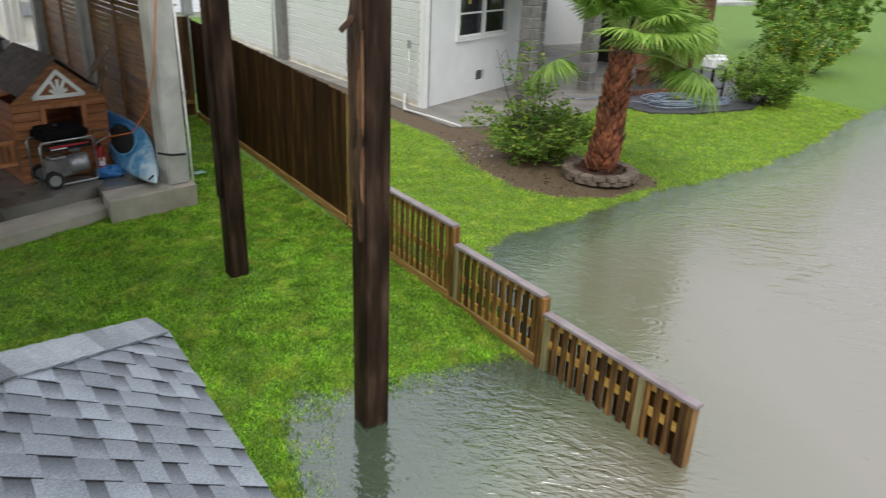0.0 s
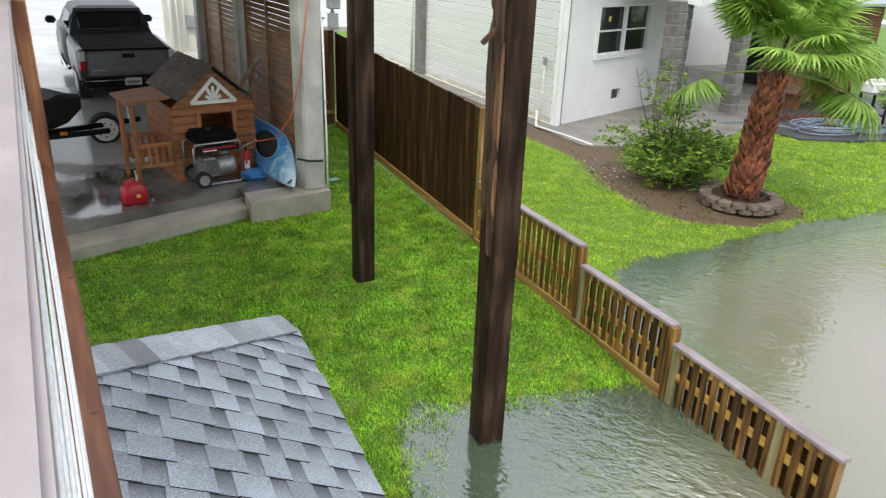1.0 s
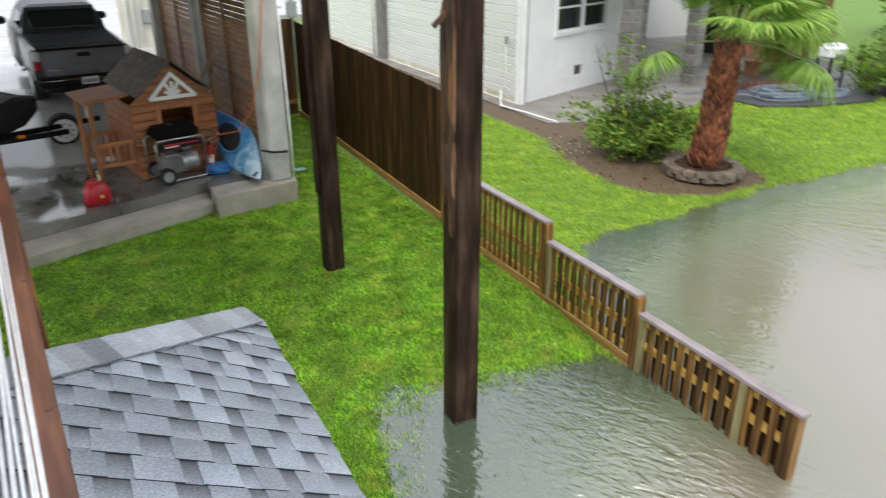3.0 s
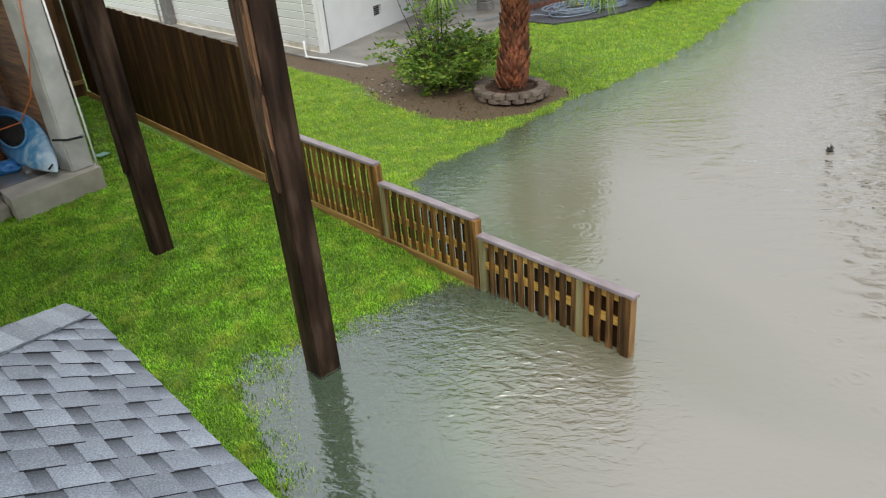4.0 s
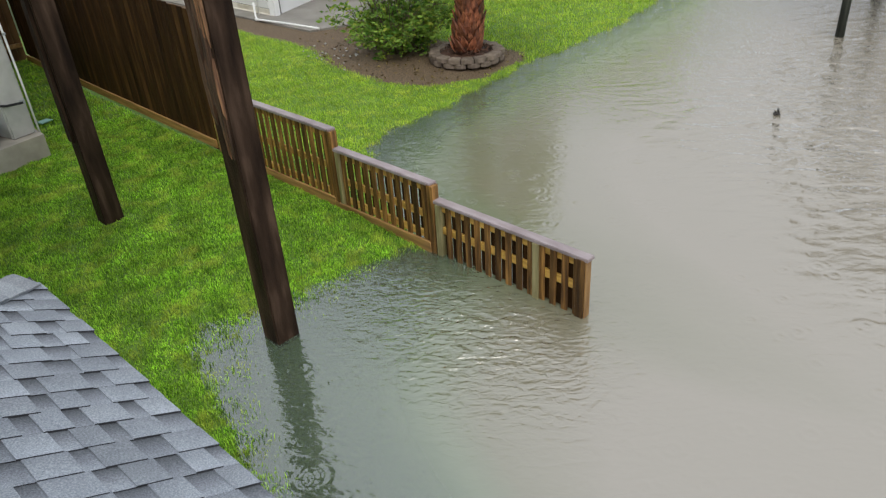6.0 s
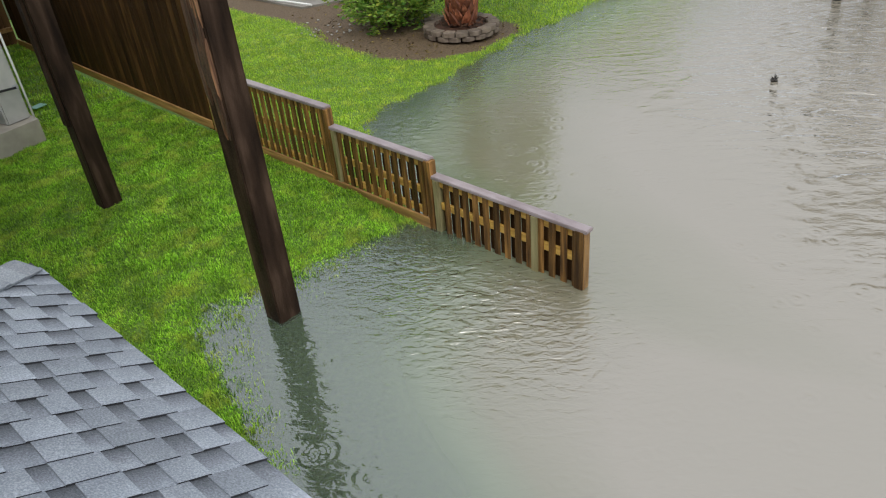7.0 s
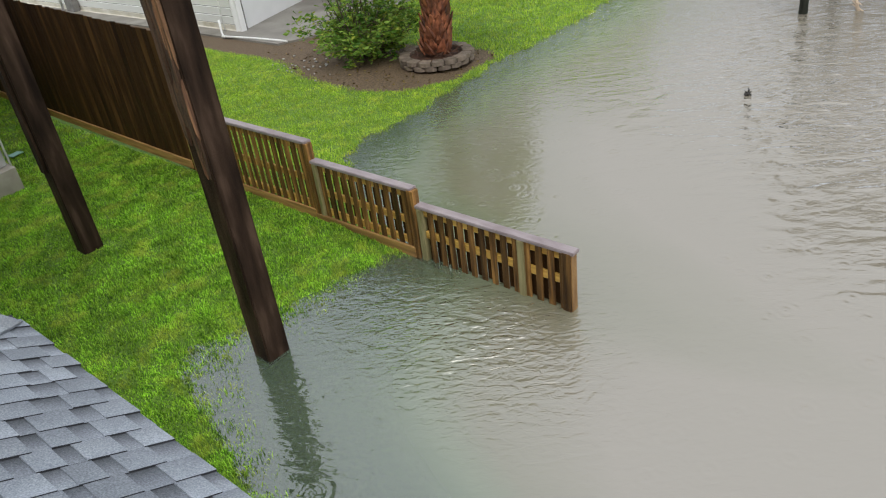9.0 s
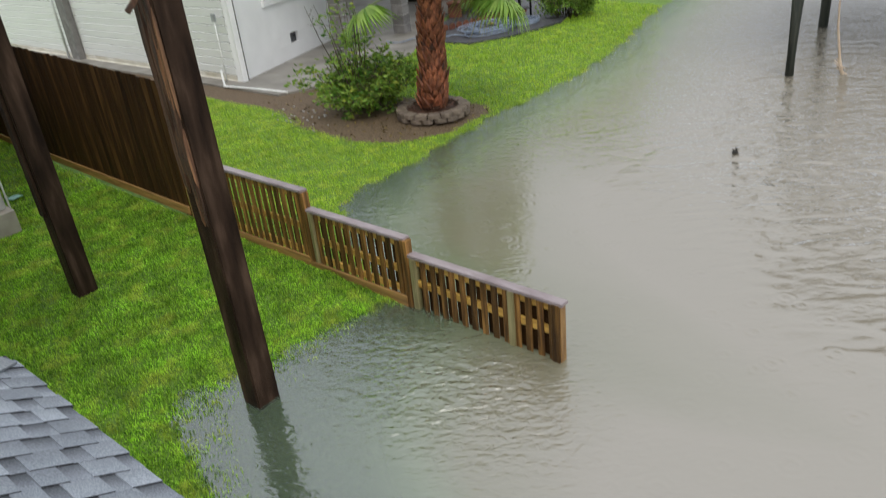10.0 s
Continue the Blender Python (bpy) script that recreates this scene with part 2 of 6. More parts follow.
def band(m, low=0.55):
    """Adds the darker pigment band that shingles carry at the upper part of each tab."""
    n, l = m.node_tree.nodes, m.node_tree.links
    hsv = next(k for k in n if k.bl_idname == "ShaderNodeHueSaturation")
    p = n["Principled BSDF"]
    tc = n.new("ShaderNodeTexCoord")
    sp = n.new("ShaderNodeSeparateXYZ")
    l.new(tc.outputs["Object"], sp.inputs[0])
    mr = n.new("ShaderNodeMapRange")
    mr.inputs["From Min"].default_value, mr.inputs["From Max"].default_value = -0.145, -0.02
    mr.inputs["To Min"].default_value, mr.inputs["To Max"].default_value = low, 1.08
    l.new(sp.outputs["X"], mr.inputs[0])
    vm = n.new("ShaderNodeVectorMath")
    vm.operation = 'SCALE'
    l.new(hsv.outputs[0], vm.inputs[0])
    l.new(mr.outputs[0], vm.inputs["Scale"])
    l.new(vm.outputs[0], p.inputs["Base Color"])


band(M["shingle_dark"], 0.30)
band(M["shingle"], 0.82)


def leaf_mat(name, a, b, lo=0.62, hi=1.3, dry=None):
    m, n, l, p = nodes_of(name)
    g = n.new("ShaderNodeNewGeometry")
    r = n.new("ShaderNodeValToRGB")
    r.color_ramp.elements[0].color, r.color_ramp.elements[1].color = (*a, 1), (*b, 1)
    l.new(g.outputs["Random Per Island"], r.inputs[0])
    nz = n.new("ShaderNodeTexNoise")
    nz.inputs["Scale"].default_value = 2.6
    nz.inputs["Detail"].default_value = 8
    nz.inputs["Roughness"].default_value = 0.65
    l.new(g.outputs["Position"], nz.inputs["Vector"])
    h = n.new("ShaderNodeHueSaturation")
    mr = n.new("ShaderNodeMapRange")
    mr.inputs["From Min"].default_value, mr.inputs["From Max"].default_value = 0.3, 0.7
    mr.inputs["To Min"].default_value, mr.inputs["To Max"].default_value = lo, hi
    l.new(nz.outputs[0], mr.inputs[0])
    l.new(mr.outputs[0], h.inputs["Value"])
    if dry:
        n4 = n.new("ShaderNodeTexNoise")
        n4.inputs["Scale"].default_value = 3.4
        n4.inputs["Detail"].default_value = 7
        l.new(g.outputs["Position"], n4.inputs["Vector"])
        mr4 = n.new("ShaderNodeMapRange")
        mr4.inputs["From Min"].default_value, mr4.inputs["From Max"].default_value = 0.5, 0.68
        mr4.inputs["To Max"].default_value = 0.6
        l.new(n4.outputs[0], mr4.inputs[0])
        mx4 = n.new("ShaderNodeMix")
        mx4.data_type = 'RGBA'
        l.new(mr4.outputs[0], mx4.inputs[0])
        l.new(r.outputs[0], mx4.inputs[6])
        mx4.inputs[7].default_value = (*dry, 1)
        l.new(mx4.outputs[2], h.inputs["Color"])
    else:
        l.new(r.outputs[0], h.inputs["Color"])
    l.new(h.outputs[0], p.inputs["Base Color"])
    p.inputs["Roughness"].default_value = 0.5
    p.inputs["Specular IOR Level"].default_value = 0.35
    tr = n.new("ShaderNodeBsdfTranslucent")
    l.new(h.outputs[0], tr.inputs[0])
    mx = n.new("ShaderNodeMixShader")
    mx.inputs[0].default_value = 0.35
    l.new(p.outputs[0], mx.inputs[1])
    l.new(tr.outputs[0], mx.inputs[2])
    l.new(mx.outputs[0], n["Material Output"].inputs[0])
    return m


M["blade"] = leaf_mat("lawn_blade", (0.03, 0.15, 0.005), (0.52, 0.87, 0.07), 0.5, 1.5, (0.62, 0.66, 0.10))
M["blade_pale"] = leaf_mat("neighbour_lawn_blade", (0.15, 0.32, 0.014), (0.55, 0.73, 0.08), 0.70, 1.36, (0.66, 0.70, 0.10))
M["leaf"] = leaf_mat("shrub_leaf", (0.05, 0.16, 0.015), (0.34, 0.52, 0.09))
M["frond"] = leaf_mat("palm_frond_green", (0.14, 0.30, 0.035), (0.44, 0.62, 0.14))
M["leaf_yellow"] = leaf_mat("yellow_green_leaf", (0.14, 0.24, 0.02), (0.42, 0.48, 0.07))


def glass_mat():
    m, n, l, p = nodes_of("dark_window_glass")
    p.inputs["Base Color"].default_value = (0.012, 0.016, 0.02, 1)
    p.inputs["Roughness"].default_value = 0.04
    p.inputs["Specular IOR Level"].default_value = 0.7
    return m


M["glass"] = glass_mat()


def ground_mat():
    m, n, l, p = nodes_of("lawn_and_soil")
    g = n.new("ShaderNodeNewGeometry")
    at = n.new("ShaderNodeAttribute")
    at.attribute_name = "bare"
    n1, n2 = n.new("ShaderNodeTexNoise"), n.new("ShaderNodeTexNoise")
    for k, s_ in ((n1, 0.9), (n2, 28)):
        k.inputs["Scale"].default_value = s_
        k.inputs["Detail"].default_value = 7
        l.new(g.outputs["Position"], k.inputs["Vector"])
    r1, r2 = n.new("ShaderNodeValToRGB"), n.new("ShaderNodeValToRGB")
    r1.color_ramp.elements[0].color, r1.color_ramp.elements[1].color = (0.05, 0.12, 0.011, 1), (0.18, 0.31, 0.032, 1)
    r1.color_ramp.elements[0].position, r1.color_ramp.elements[1].position = 0.3, 0.7
    r2.color_ramp.elements[0].color, r2.color_ramp.elements[1].color = (0.052, 0.035, 0.020, 1), (0.195, 0.135, 0.08, 1)
    r2.color_ramp.elements[0].position, r2.color_ramp.elements[1].position = 0.3, 0.7
    l.new(n2.outputs[0], r1.inputs[0])
    l.new(n2.outputs[0], r2.inputs[0])
    ml = n.new("ShaderNodeMath")
    ml.operation = 'MULTIPLY_ADD'
    l.new(n1.outputs[0], ml.inputs[0])
    ml.inputs[1].default_value = 0.5
    ad = n.new("ShaderNodeMath")
    ad.operation = 'ADD'
    ad.inputs[1].default_value = -0.25
    l.new(at.outputs["Fac"], ad.inputs[0])
    l.new(ad.outputs[0], ml.inputs[2])
    st = n.new("ShaderNodeMapRange")
    st.inputs["From Min"].default_value, st.inputs["From Max"].default_value = 0.35, 0.6
    l.new(ml.outputs[0], st.inputs[0])
    mx = n.new("ShaderNodeMix")
    mx.data_type = 'RGBA'
    l.new(st.outputs[0], mx.inputs[0])
    l.new(r1.outputs[0], mx.inputs[6])
    l.new(r2.outputs[0], mx.inputs[7])
    l.new(mx.outputs[2], p.inputs["Base Color"])
    p.inputs["Roughness"].default_value = 0.75
    b = n.new("ShaderNodeBump")
    b.inputs["Strength"].default_value = 0.7
    b.inputs["Distance"].default_value = 0.03
    l.new(n2.outputs[0], b.inputs["Height"])
    l.new(b.outputs[0], p.inputs["Normal"])
    return m


M["ground"] = ground_mat()


def water_mat():
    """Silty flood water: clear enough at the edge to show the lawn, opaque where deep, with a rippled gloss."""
    m, n, l, p = nodes_of("silty_flood_water")
    n.remove(p)
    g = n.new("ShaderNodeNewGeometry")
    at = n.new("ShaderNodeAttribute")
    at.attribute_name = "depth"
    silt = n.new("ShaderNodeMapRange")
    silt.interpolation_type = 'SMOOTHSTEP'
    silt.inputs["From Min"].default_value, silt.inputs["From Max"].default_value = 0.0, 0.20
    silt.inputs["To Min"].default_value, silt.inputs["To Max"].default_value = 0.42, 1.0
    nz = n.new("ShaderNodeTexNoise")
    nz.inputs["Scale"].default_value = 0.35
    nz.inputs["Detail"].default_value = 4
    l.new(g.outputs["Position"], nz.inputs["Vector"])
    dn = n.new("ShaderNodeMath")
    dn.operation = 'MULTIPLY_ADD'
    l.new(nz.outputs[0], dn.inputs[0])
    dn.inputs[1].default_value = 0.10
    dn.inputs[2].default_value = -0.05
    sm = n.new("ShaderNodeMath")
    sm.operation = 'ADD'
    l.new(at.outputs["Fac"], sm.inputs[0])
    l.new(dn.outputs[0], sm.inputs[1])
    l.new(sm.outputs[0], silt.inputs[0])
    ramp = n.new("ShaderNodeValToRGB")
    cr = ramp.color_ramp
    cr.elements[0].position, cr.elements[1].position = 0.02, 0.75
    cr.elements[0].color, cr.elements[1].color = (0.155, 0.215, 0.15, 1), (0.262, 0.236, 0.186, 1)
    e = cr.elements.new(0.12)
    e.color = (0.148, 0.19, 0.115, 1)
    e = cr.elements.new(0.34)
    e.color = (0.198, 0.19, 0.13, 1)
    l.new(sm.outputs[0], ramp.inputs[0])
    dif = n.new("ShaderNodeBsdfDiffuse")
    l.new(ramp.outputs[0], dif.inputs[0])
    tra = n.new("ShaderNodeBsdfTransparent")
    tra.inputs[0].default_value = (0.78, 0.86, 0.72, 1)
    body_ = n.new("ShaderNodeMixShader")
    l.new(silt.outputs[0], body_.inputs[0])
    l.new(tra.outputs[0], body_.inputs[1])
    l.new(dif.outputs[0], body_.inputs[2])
    mp = n.new("ShaderNodeMapping")
    mp.vector_type = 'TEXTURE'
    mp.inputs["Rotation"].default_value = (0, 0, radians(-50))
    mp.inputs["Scale"].default_value = (0.85, 0.42, 1)
    l.new(g.outputs["Position"], mp.inputs[0])
    w0, w1, w2 = (n.new("ShaderNodeTexNoise") for _ in range(3))
    for k, s_, d_ in ((w0, 1.2, 1), (w1, 3.2, 2), (w2, 7.0, 2)):
        k.inputs["Scale"].default_value = s_
        k.inputs["Detail"].default_value = d_
        k.inputs["Distortion"].default_value = 0.8
        l.new(mp.outputs[0], k.inputs["Vector"])
    hs = n.new("ShaderNodeMath")
    hs.operation = 'MULTIPLY_ADD'
    l.new(w2.outputs[0], hs.inputs[0])
    hs.inputs[1].default_value = 0.42
    h1 = n.new("ShaderNodeMath")
    h1.operation = 'MULTIPLY'
    l.new(w1.outputs[0], h1.inputs[0])
    h1.inputs[1].default_value = 0.5
    l.new(h1.outputs[0], hs.inputs[2])
    swell = n.new("ShaderNodeAttribute")
    swell.attribute_name = "swell"
    h0 = n.new("ShaderNodeMath")
    h0.operation = 'MULTIPLY'
    l.new(w0.outputs[0], h0.inputs[0])
    l.new(swell.outputs["Fac"], h0.inputs[1])
    chop = n.new("ShaderNodeAttribute")
    chop.attribute_name = "chop"
    hc = n.new("ShaderNodeMath")
    hc.operation = 'MULTIPLY_ADD'
    l.new(hs.outputs[0], hc.inputs[0])
    l.new(chop.outputs["Fac"], hc.inputs[1])
    l.new(h0.outputs[0], hc.inputs[2])
    w3 = n.new("ShaderNodeTexNoise")
    w3.inputs["Scale"].default_value = 16
    w3.inputs["Detail"].default_value = 3
    l.new(mp.outputs[0], w3.inputs["Vector"])
    h3 = n.new("ShaderNodeMath")
    h3.operation = 'MULTIPLY_ADD'
    l.new(w3.outputs[0], h3.inputs[0])
    h3.inputs[1].default_value = 0.006
    l.new(hc.outputs[0], h3.inputs[2])
    hc = h3
    # rings left by raindrops: a damped wave round scattered points
    last = hc
    for vs_, seed_ in ((1.15, 0.0), (1.7, 3.7)):
        sh = n.new("ShaderNodeMapping")
        sh.inputs["Location"].default_value = (seed_, seed_, 0)
        l.new(g.outputs["Position"], sh.inputs[0])
        vo = n.new("ShaderNodeTexVoronoi")
        vo.voronoi_dimensions = '2D'
        vo.inputs["Scale"].default_value = vs_
        l.new(sh.outputs[0], vo.inputs["Vector"])
        wave, wob, fall, damp, ring_ = (n.new("ShaderNodeMath") for _ in range(5))
        wave.operation, wave.inputs[1].default_value = 'MULTIPLY', 62.0 / vs_ * 1.2
        l.new(vo.outputs["Distance"], wave.inputs[0])
        wob.operation = 'SINE'
        l.new(wave.outputs[0], wob.inputs[0])
        fall.operation, fall.inputs[1].default_value, fall.inputs[2].default_value = 'MULTIPLY_ADD', -4.2, 1.0
        fall.use_clamp = True
        l.new(vo.outputs["Distance"], fall.inputs[0])
        damp.operation = 'MULTIPLY'
        l.new(wob.outputs[0], damp.inputs[0])
        l.new(fall.outputs[0], damp.inputs[1])
        ring_.operation, ring_.inputs[1].default_value = 'MULTIPLY_ADD', 0.014
        l.new(damp.outputs[0], ring_.inputs[0])
        l.new(last.outputs[0], ring_.inputs[2])
        last = ring_
    bp = n.new("ShaderNodeBump")
    bp.inputs["Distance"].default_value = 0.16
    bp.inputs["Strength"].default_value = 1.0
    l.new(last.outputs[0], bp.inputs["Height"])
    gl = n.new("ShaderNodeBsdfGlossy")
    gl.inputs["Roughness"].default_value = 0.045
    l.new(bp.outputs[0], gl.inputs["Normal"])
    fr = n.new("ShaderNodeFresnel")
    fr.inputs[0].default_value = 2.6
    l.new(bp.outputs[0], fr.inputs["Normal"])
    top = n.new("ShaderNodeMixShader")
    l.new(fr.outputs[0], top.inputs[0])
    l.new(body_.outputs[0], top.inputs[1])
    l.new(gl.outputs[0], top.inputs[2])
    l.new(top.outputs[0], n["Material Output"].inputs[0])
    return m


M["water"] = water_mat()


# ---- building helpers ----
def bm_box(sx, sy, sz, bevel=0.0, seg=1, bm=None, at=(0, 0, 0), rot=(0, 0, 0)):
    """A box of that size about its centre, added to bm."""
    out = bm or bmesh.new()
    tmp = bmesh.new()
    bmesh.ops.create_cube(tmp, size=1)
    for v in tmp.verts:
        v.co = Vector((v.co.x * sx, v.co.y * sy, v.co.z * sz))
    if bevel:
        bmesh.ops.bevel(tmp, geom=tmp.edges[:], offset=bevel, segments=seg, affect='EDGES')
    return bm_add(out, tmp, pose(*at, *rot))


def bm_add(out, tmp, m):
    tmp.verts.index_update()
    vs = [out.verts.new(m @ v.co) for v in tmp.verts]
    for f in tmp.faces:
        nf = out.faces.new([vs[v.index] for v in f.verts])
        nf.smooth = f.smooth
    tmp.free()
    return out


def bm_tube(points, radius, sides=8, bm=None, taper=1.0, cap=True, flat=False):
    """A tube along points; radius at the start, times taper at the end."""
    out = bm or bmesh.new()
    pts = [Vector(p) for p in points]
    rings = []
    for i, p in enumerate(pts):
        d = (pts[min(i + 1, len(pts) - 1)] - pts[max(i - 1, 0)]).normalized()
        a = d.cross(Vector((0, 0, 1)))
        a = a.normalized() if a.length > 1e-3 else Vector((1, 0, 0))
        b = d.cross(a)
        r = radius * (1 + (taper - 1) * i / max(1, len(pts) - 1))
        rings.append([out.verts.new(p + (a * math.cos(2 * math.pi * k / sides) + b * math.sin(2 * math.pi * k / sides)) * r) for k in range(sides)])
    for r0, r1 in zip(rings, rings[1:]):
        for k in range(sides):
            f = out.faces.new((r0[k], r0[(k + 1) % sides], r1[(k + 1) % sides], r1[k]))
            f.smooth = not flat
    if cap:
        out.faces.new(rings[0][::-1])
        out.faces.new(rings[-1])
    return out


def bm_loft(rings, bm=None, smooth=True, close=True):
    """Skins a list of closed rings of points."""
    out = bm or bmesh.new()
    rs = [[out.verts.new(p) for p in r] for r in rings]
    k = len(rs[0])
    for r0, r1 in zip(rs, rs[1:]):
        for i in range(k):
            f = out.faces.new((r0[i], r0[(i + 1) % k], r1[(i + 1) % k], r1[i]))
            f.smooth = smooth
    if close:
        out.faces.new(rs[0][::-1])
        out.faces.new(rs[-1])
    return out


def bm_prism(poly, z0, z1, bm=None):
    """An upright prism over a plan polygon."""
    out = bm or bmesh.new()
    lo = [out.verts.new((x, y, z0)) for x, y in poly]
    hi = [out.verts.new((x, y, z1)) for x, y in poly]
    k = len(poly)
    for i in range(k):
        out.faces.new((lo[i], lo[(i + 1) % k], hi[(i + 1) % k], hi[i]))
    out.faces.new(hi)
    out.faces.new(lo[::-1])
    bmesh.ops.recalc_face_normals(out, faces=out.faces[:])
    return out


def mesh(name, bm, material):
    me = bpy.data.meshes.new(name)
    bmesh.ops.recalc_face_normals(bm, faces=bm.faces[:])
    bm.to_mesh(me)
    bm.free()
    me.materials.append(material)
    return me


def thing(name, m, label, category, group="", kind=""):
    ob = new(name)
    ob.empty_display_size = 0.1
    ob.matrix_world = m
    return tagged(ob, label, category, group, kind)


def put(name, me, parent=None, m=None, label=""):
    ob = new(name, me)
    ob.parent = parent
    if m is not None:
        ob.matrix_basis = m
    return tagged(ob, label)


def part(name, bm, material, parent, label="", m=None):
    return put(name, mesh(name, bm, material), parent, m, label)


def solid(name, bm, material, label, category, group="", kind="", m=None):
    """A thing, or a piece of the setting, of one mesh."""
    return tagged(put(name, mesh(name, bm, material), None, m, label), label, category, group, kind)


def smoothstep(a, b, v):
    t = np.clip((v - a) / (b - a), 0, 1)
    return t * t * (3 - 2 * t)


# ---- the lie of the land: the water stands at z = 0 ----
SHORE_X = [-60, -6, -1, 0.2, 0.6, 0.85, 1.02, 1.20, 1.45, 1.86, 2.25, 2.7, 3.1, 3.6, 4.1, 4.6, 5.7, 6.5, 8.1, 8.9, 10.1, 12, 14, 16.7, 20.5, 24, 32, 60, 140]
SHORE_Y = [-20, -9, -4, 0.0, 1.8, 2.9, 3.5, 4.1, 4.8, 5.06, 4.95, 4.88, 4.72, 4.6, 4.45, 5.6, 7.3, 7.3, 7.45, 7.55, 7.72, 7.72, 7.85, 8.4, 9.5, 10.2, 11.4, 14, 30]


def wobble(x, y):
    return 0.10 * np.sin(3.1 * x + 1.3 * y) + 0.07 * np.sin(7.3 * x - 4.1 * y + 1.0) + 0.05 * np.sin(13 * x + 9 * y)


def land(x, y):
    x, y = np.asarray(x, float), np.asarray(y, float)
    d = (y - np.interp(x, SHORE_X, SHORE_Y)) * (1 - 0.45 * (1 - smoothstep(1.5, 2.6, x)) - 0.45 * smoothstep(3.6, 4.6, x) * (1 - smoothstep(5.0, 8.0, x))) + 0.5 * wobble(x, y)
    up = 0.09 * (1 - np.exp(-np.maximum(d, 0) / 1.3))
    up = up + 0.24 * smoothstep(12, 18, y) * (1 - smoothstep(5, 8, x)) + 0.05 * smoothstep(8, 12, y) * smoothstep(6, 9, x)
    steep = 0.045 + 0.16 * smoothstep(2.4, 5.0, x - 0.5 * (y - 4))
    down = np.minimum(np.maximum(-d, 0) * steep + 0.03 * np.maximum(-d - 1.6, 0) ** 1.5, 0.9)
    return np.where(d > 0, up + 0.008 * wobble(2 * x, 2 * y), -down)


BED = [(8.3, 12.9), (8.25, 11.6), (7.75, 10.2), (7.7, 9.0), (8.1, 8.15), (9.2, 7.75), (10.6, 7.95), (10.75, 8.7), (10.3, 9.8), (10.6, 11.2), (10.0, 12.9)]
NPATIO = [(9.0, 30), (9.15, 13.1), (10.0, 12.75), (13.5, 12.9), (16.2, 14.6), (24, 19), (24, 30)]
MULCH = [(14.9, 13.4), (15.0, 12.1), (16.2, 11.5), (18.2, 11.2), (22, 12.5), (23, 17), (17, 15)]
SLAB = [(-9, 7.5), (-1.0, 10.57), (1.06, 11.37), (1.06, 11.0), (2.42, 10.85), (2.42, 60), (-9, 60)]


def inside(poly, x, y):
    x, y = np.asarray(x, float), np.asarray(y, float)
    hit = np.zeros(x.shape, bool)
    for (x0, y0), (x1, y1) in zip(poly, poly[1:] + poly[:1]):
        cross = (y0 > y) != (y1 > y)
        hit ^= cross & (x < (x1 - x0) * (y - y0) / (y1 - y0 + 1e-12) + x0)
    return hit


def graded(lo, a, b, hi, fine, coarse):
    return np.unique(np.concatenate([np.geomspace(1, a - lo + 1, coarse)[::-1] * -1 + a + 1, np.arange(a, b, fine), b + np.geomspace(1, hi - b + 1, coarse) - 1]).round(4))


def sheet(name, xs, ys, z, material, attr=None, values=None):
    gx, gy = np.meshgrid(xs, ys)
    co = np.stack([gx, gy, z(gx, gy)], -1).reshape(-1, 3)
    w_, h_ = len(xs), len(ys)
    q = (np.arange(h_ - 1)[:, None] * w_ + np.arange(w_ - 1)).reshape(-1)
    faces = np.stack([q, q + 1, q + 1 + w_, q + w_], 1)
    me = bpy.data.meshes.new(name)
    me.from_pydata(co.tolist(), [], faces.tolist())
    me.polygons.foreach_set("use_smooth", np.ones(len(faces), bool))
    if attr:
        at = me.attributes.new(attr, 'FLOAT', 'POINT')
        at.data.foreach_set("value", values(gx, gy).reshape(-1).astype(np.float32))
    me.materials.append(material)
    return new(name, me)


GX, GY = graded(-300, -6, 26, 400, 0.14, 26), graded(-300, -2, 20, 300, 0.14, 26)


def bare(x, y):
    """Bare soil, thinning out over a hand's width at its edge."""
    return sum(bare_spot(x + dx_, y + dy_) for dx_, dy_ in ((0, 0), (0.16, 0.05), (-0.14, 0.09), (0.04, -0.17), (-0.07, 0.22), (0.24, -0.12), (-0.25, -0.1))) / 7


def bare_spot(x, y):
    b = np.where(inside(BED, x + 0.5 * wobble(x, y), y + 0.5 * wobble(y, x)), 1.0, 0.0)
    b = np.where((x > 8.35) & (x < 9.4) & (y > 12.4) & (y < 24), 1.0, b)
    for bx_, by_, r_ in ((2.32, 7.72, 0.16), (2.0, 7.66, 0.12), (2.95, 6.6, 0.09), (1.2, 6.9, 0.08), (3.2, 5.7, 0.08), (2.5, 5.9, 0.07)):
        b = np.maximum(b, 0.8 * np.exp(-((x - bx_) ** 2 + (y - by_) ** 2) / r_ ** 2))
    return b


tagged(sheet("ground", GX, GY, land, M["ground"], "bare", bare), "bright green wet lawn with bare soil under the shrub", "ground", kind="structure")
WX, WY = graded(-300, -1, 26, 400, 0.16, 22), graded(-300, -3, 12, 60, 0.16, 22)
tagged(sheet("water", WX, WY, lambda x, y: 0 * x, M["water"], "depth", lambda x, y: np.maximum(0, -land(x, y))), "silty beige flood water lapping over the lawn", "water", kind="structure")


def chop_at(x, y):
    """How rough the water is: lively beside the post and fence, milder out in the channel."""
    near = np.exp(-((x - 3.3) / 0.90) ** 2 - ((y - 2.9) / 1.25) ** 2)
    bank = np.exp(-((x - 12.5) / 5.0) ** 2 - ((y - 7.0 - 0.12 * (x - 12)) / 1.3) ** 2)
    channel = smoothstep(7.2, 11.5, x + 0.5 * (3.5 - y))
    return 0.06 + 0.56 * near + 0.42 * bank + 0.50 * channel


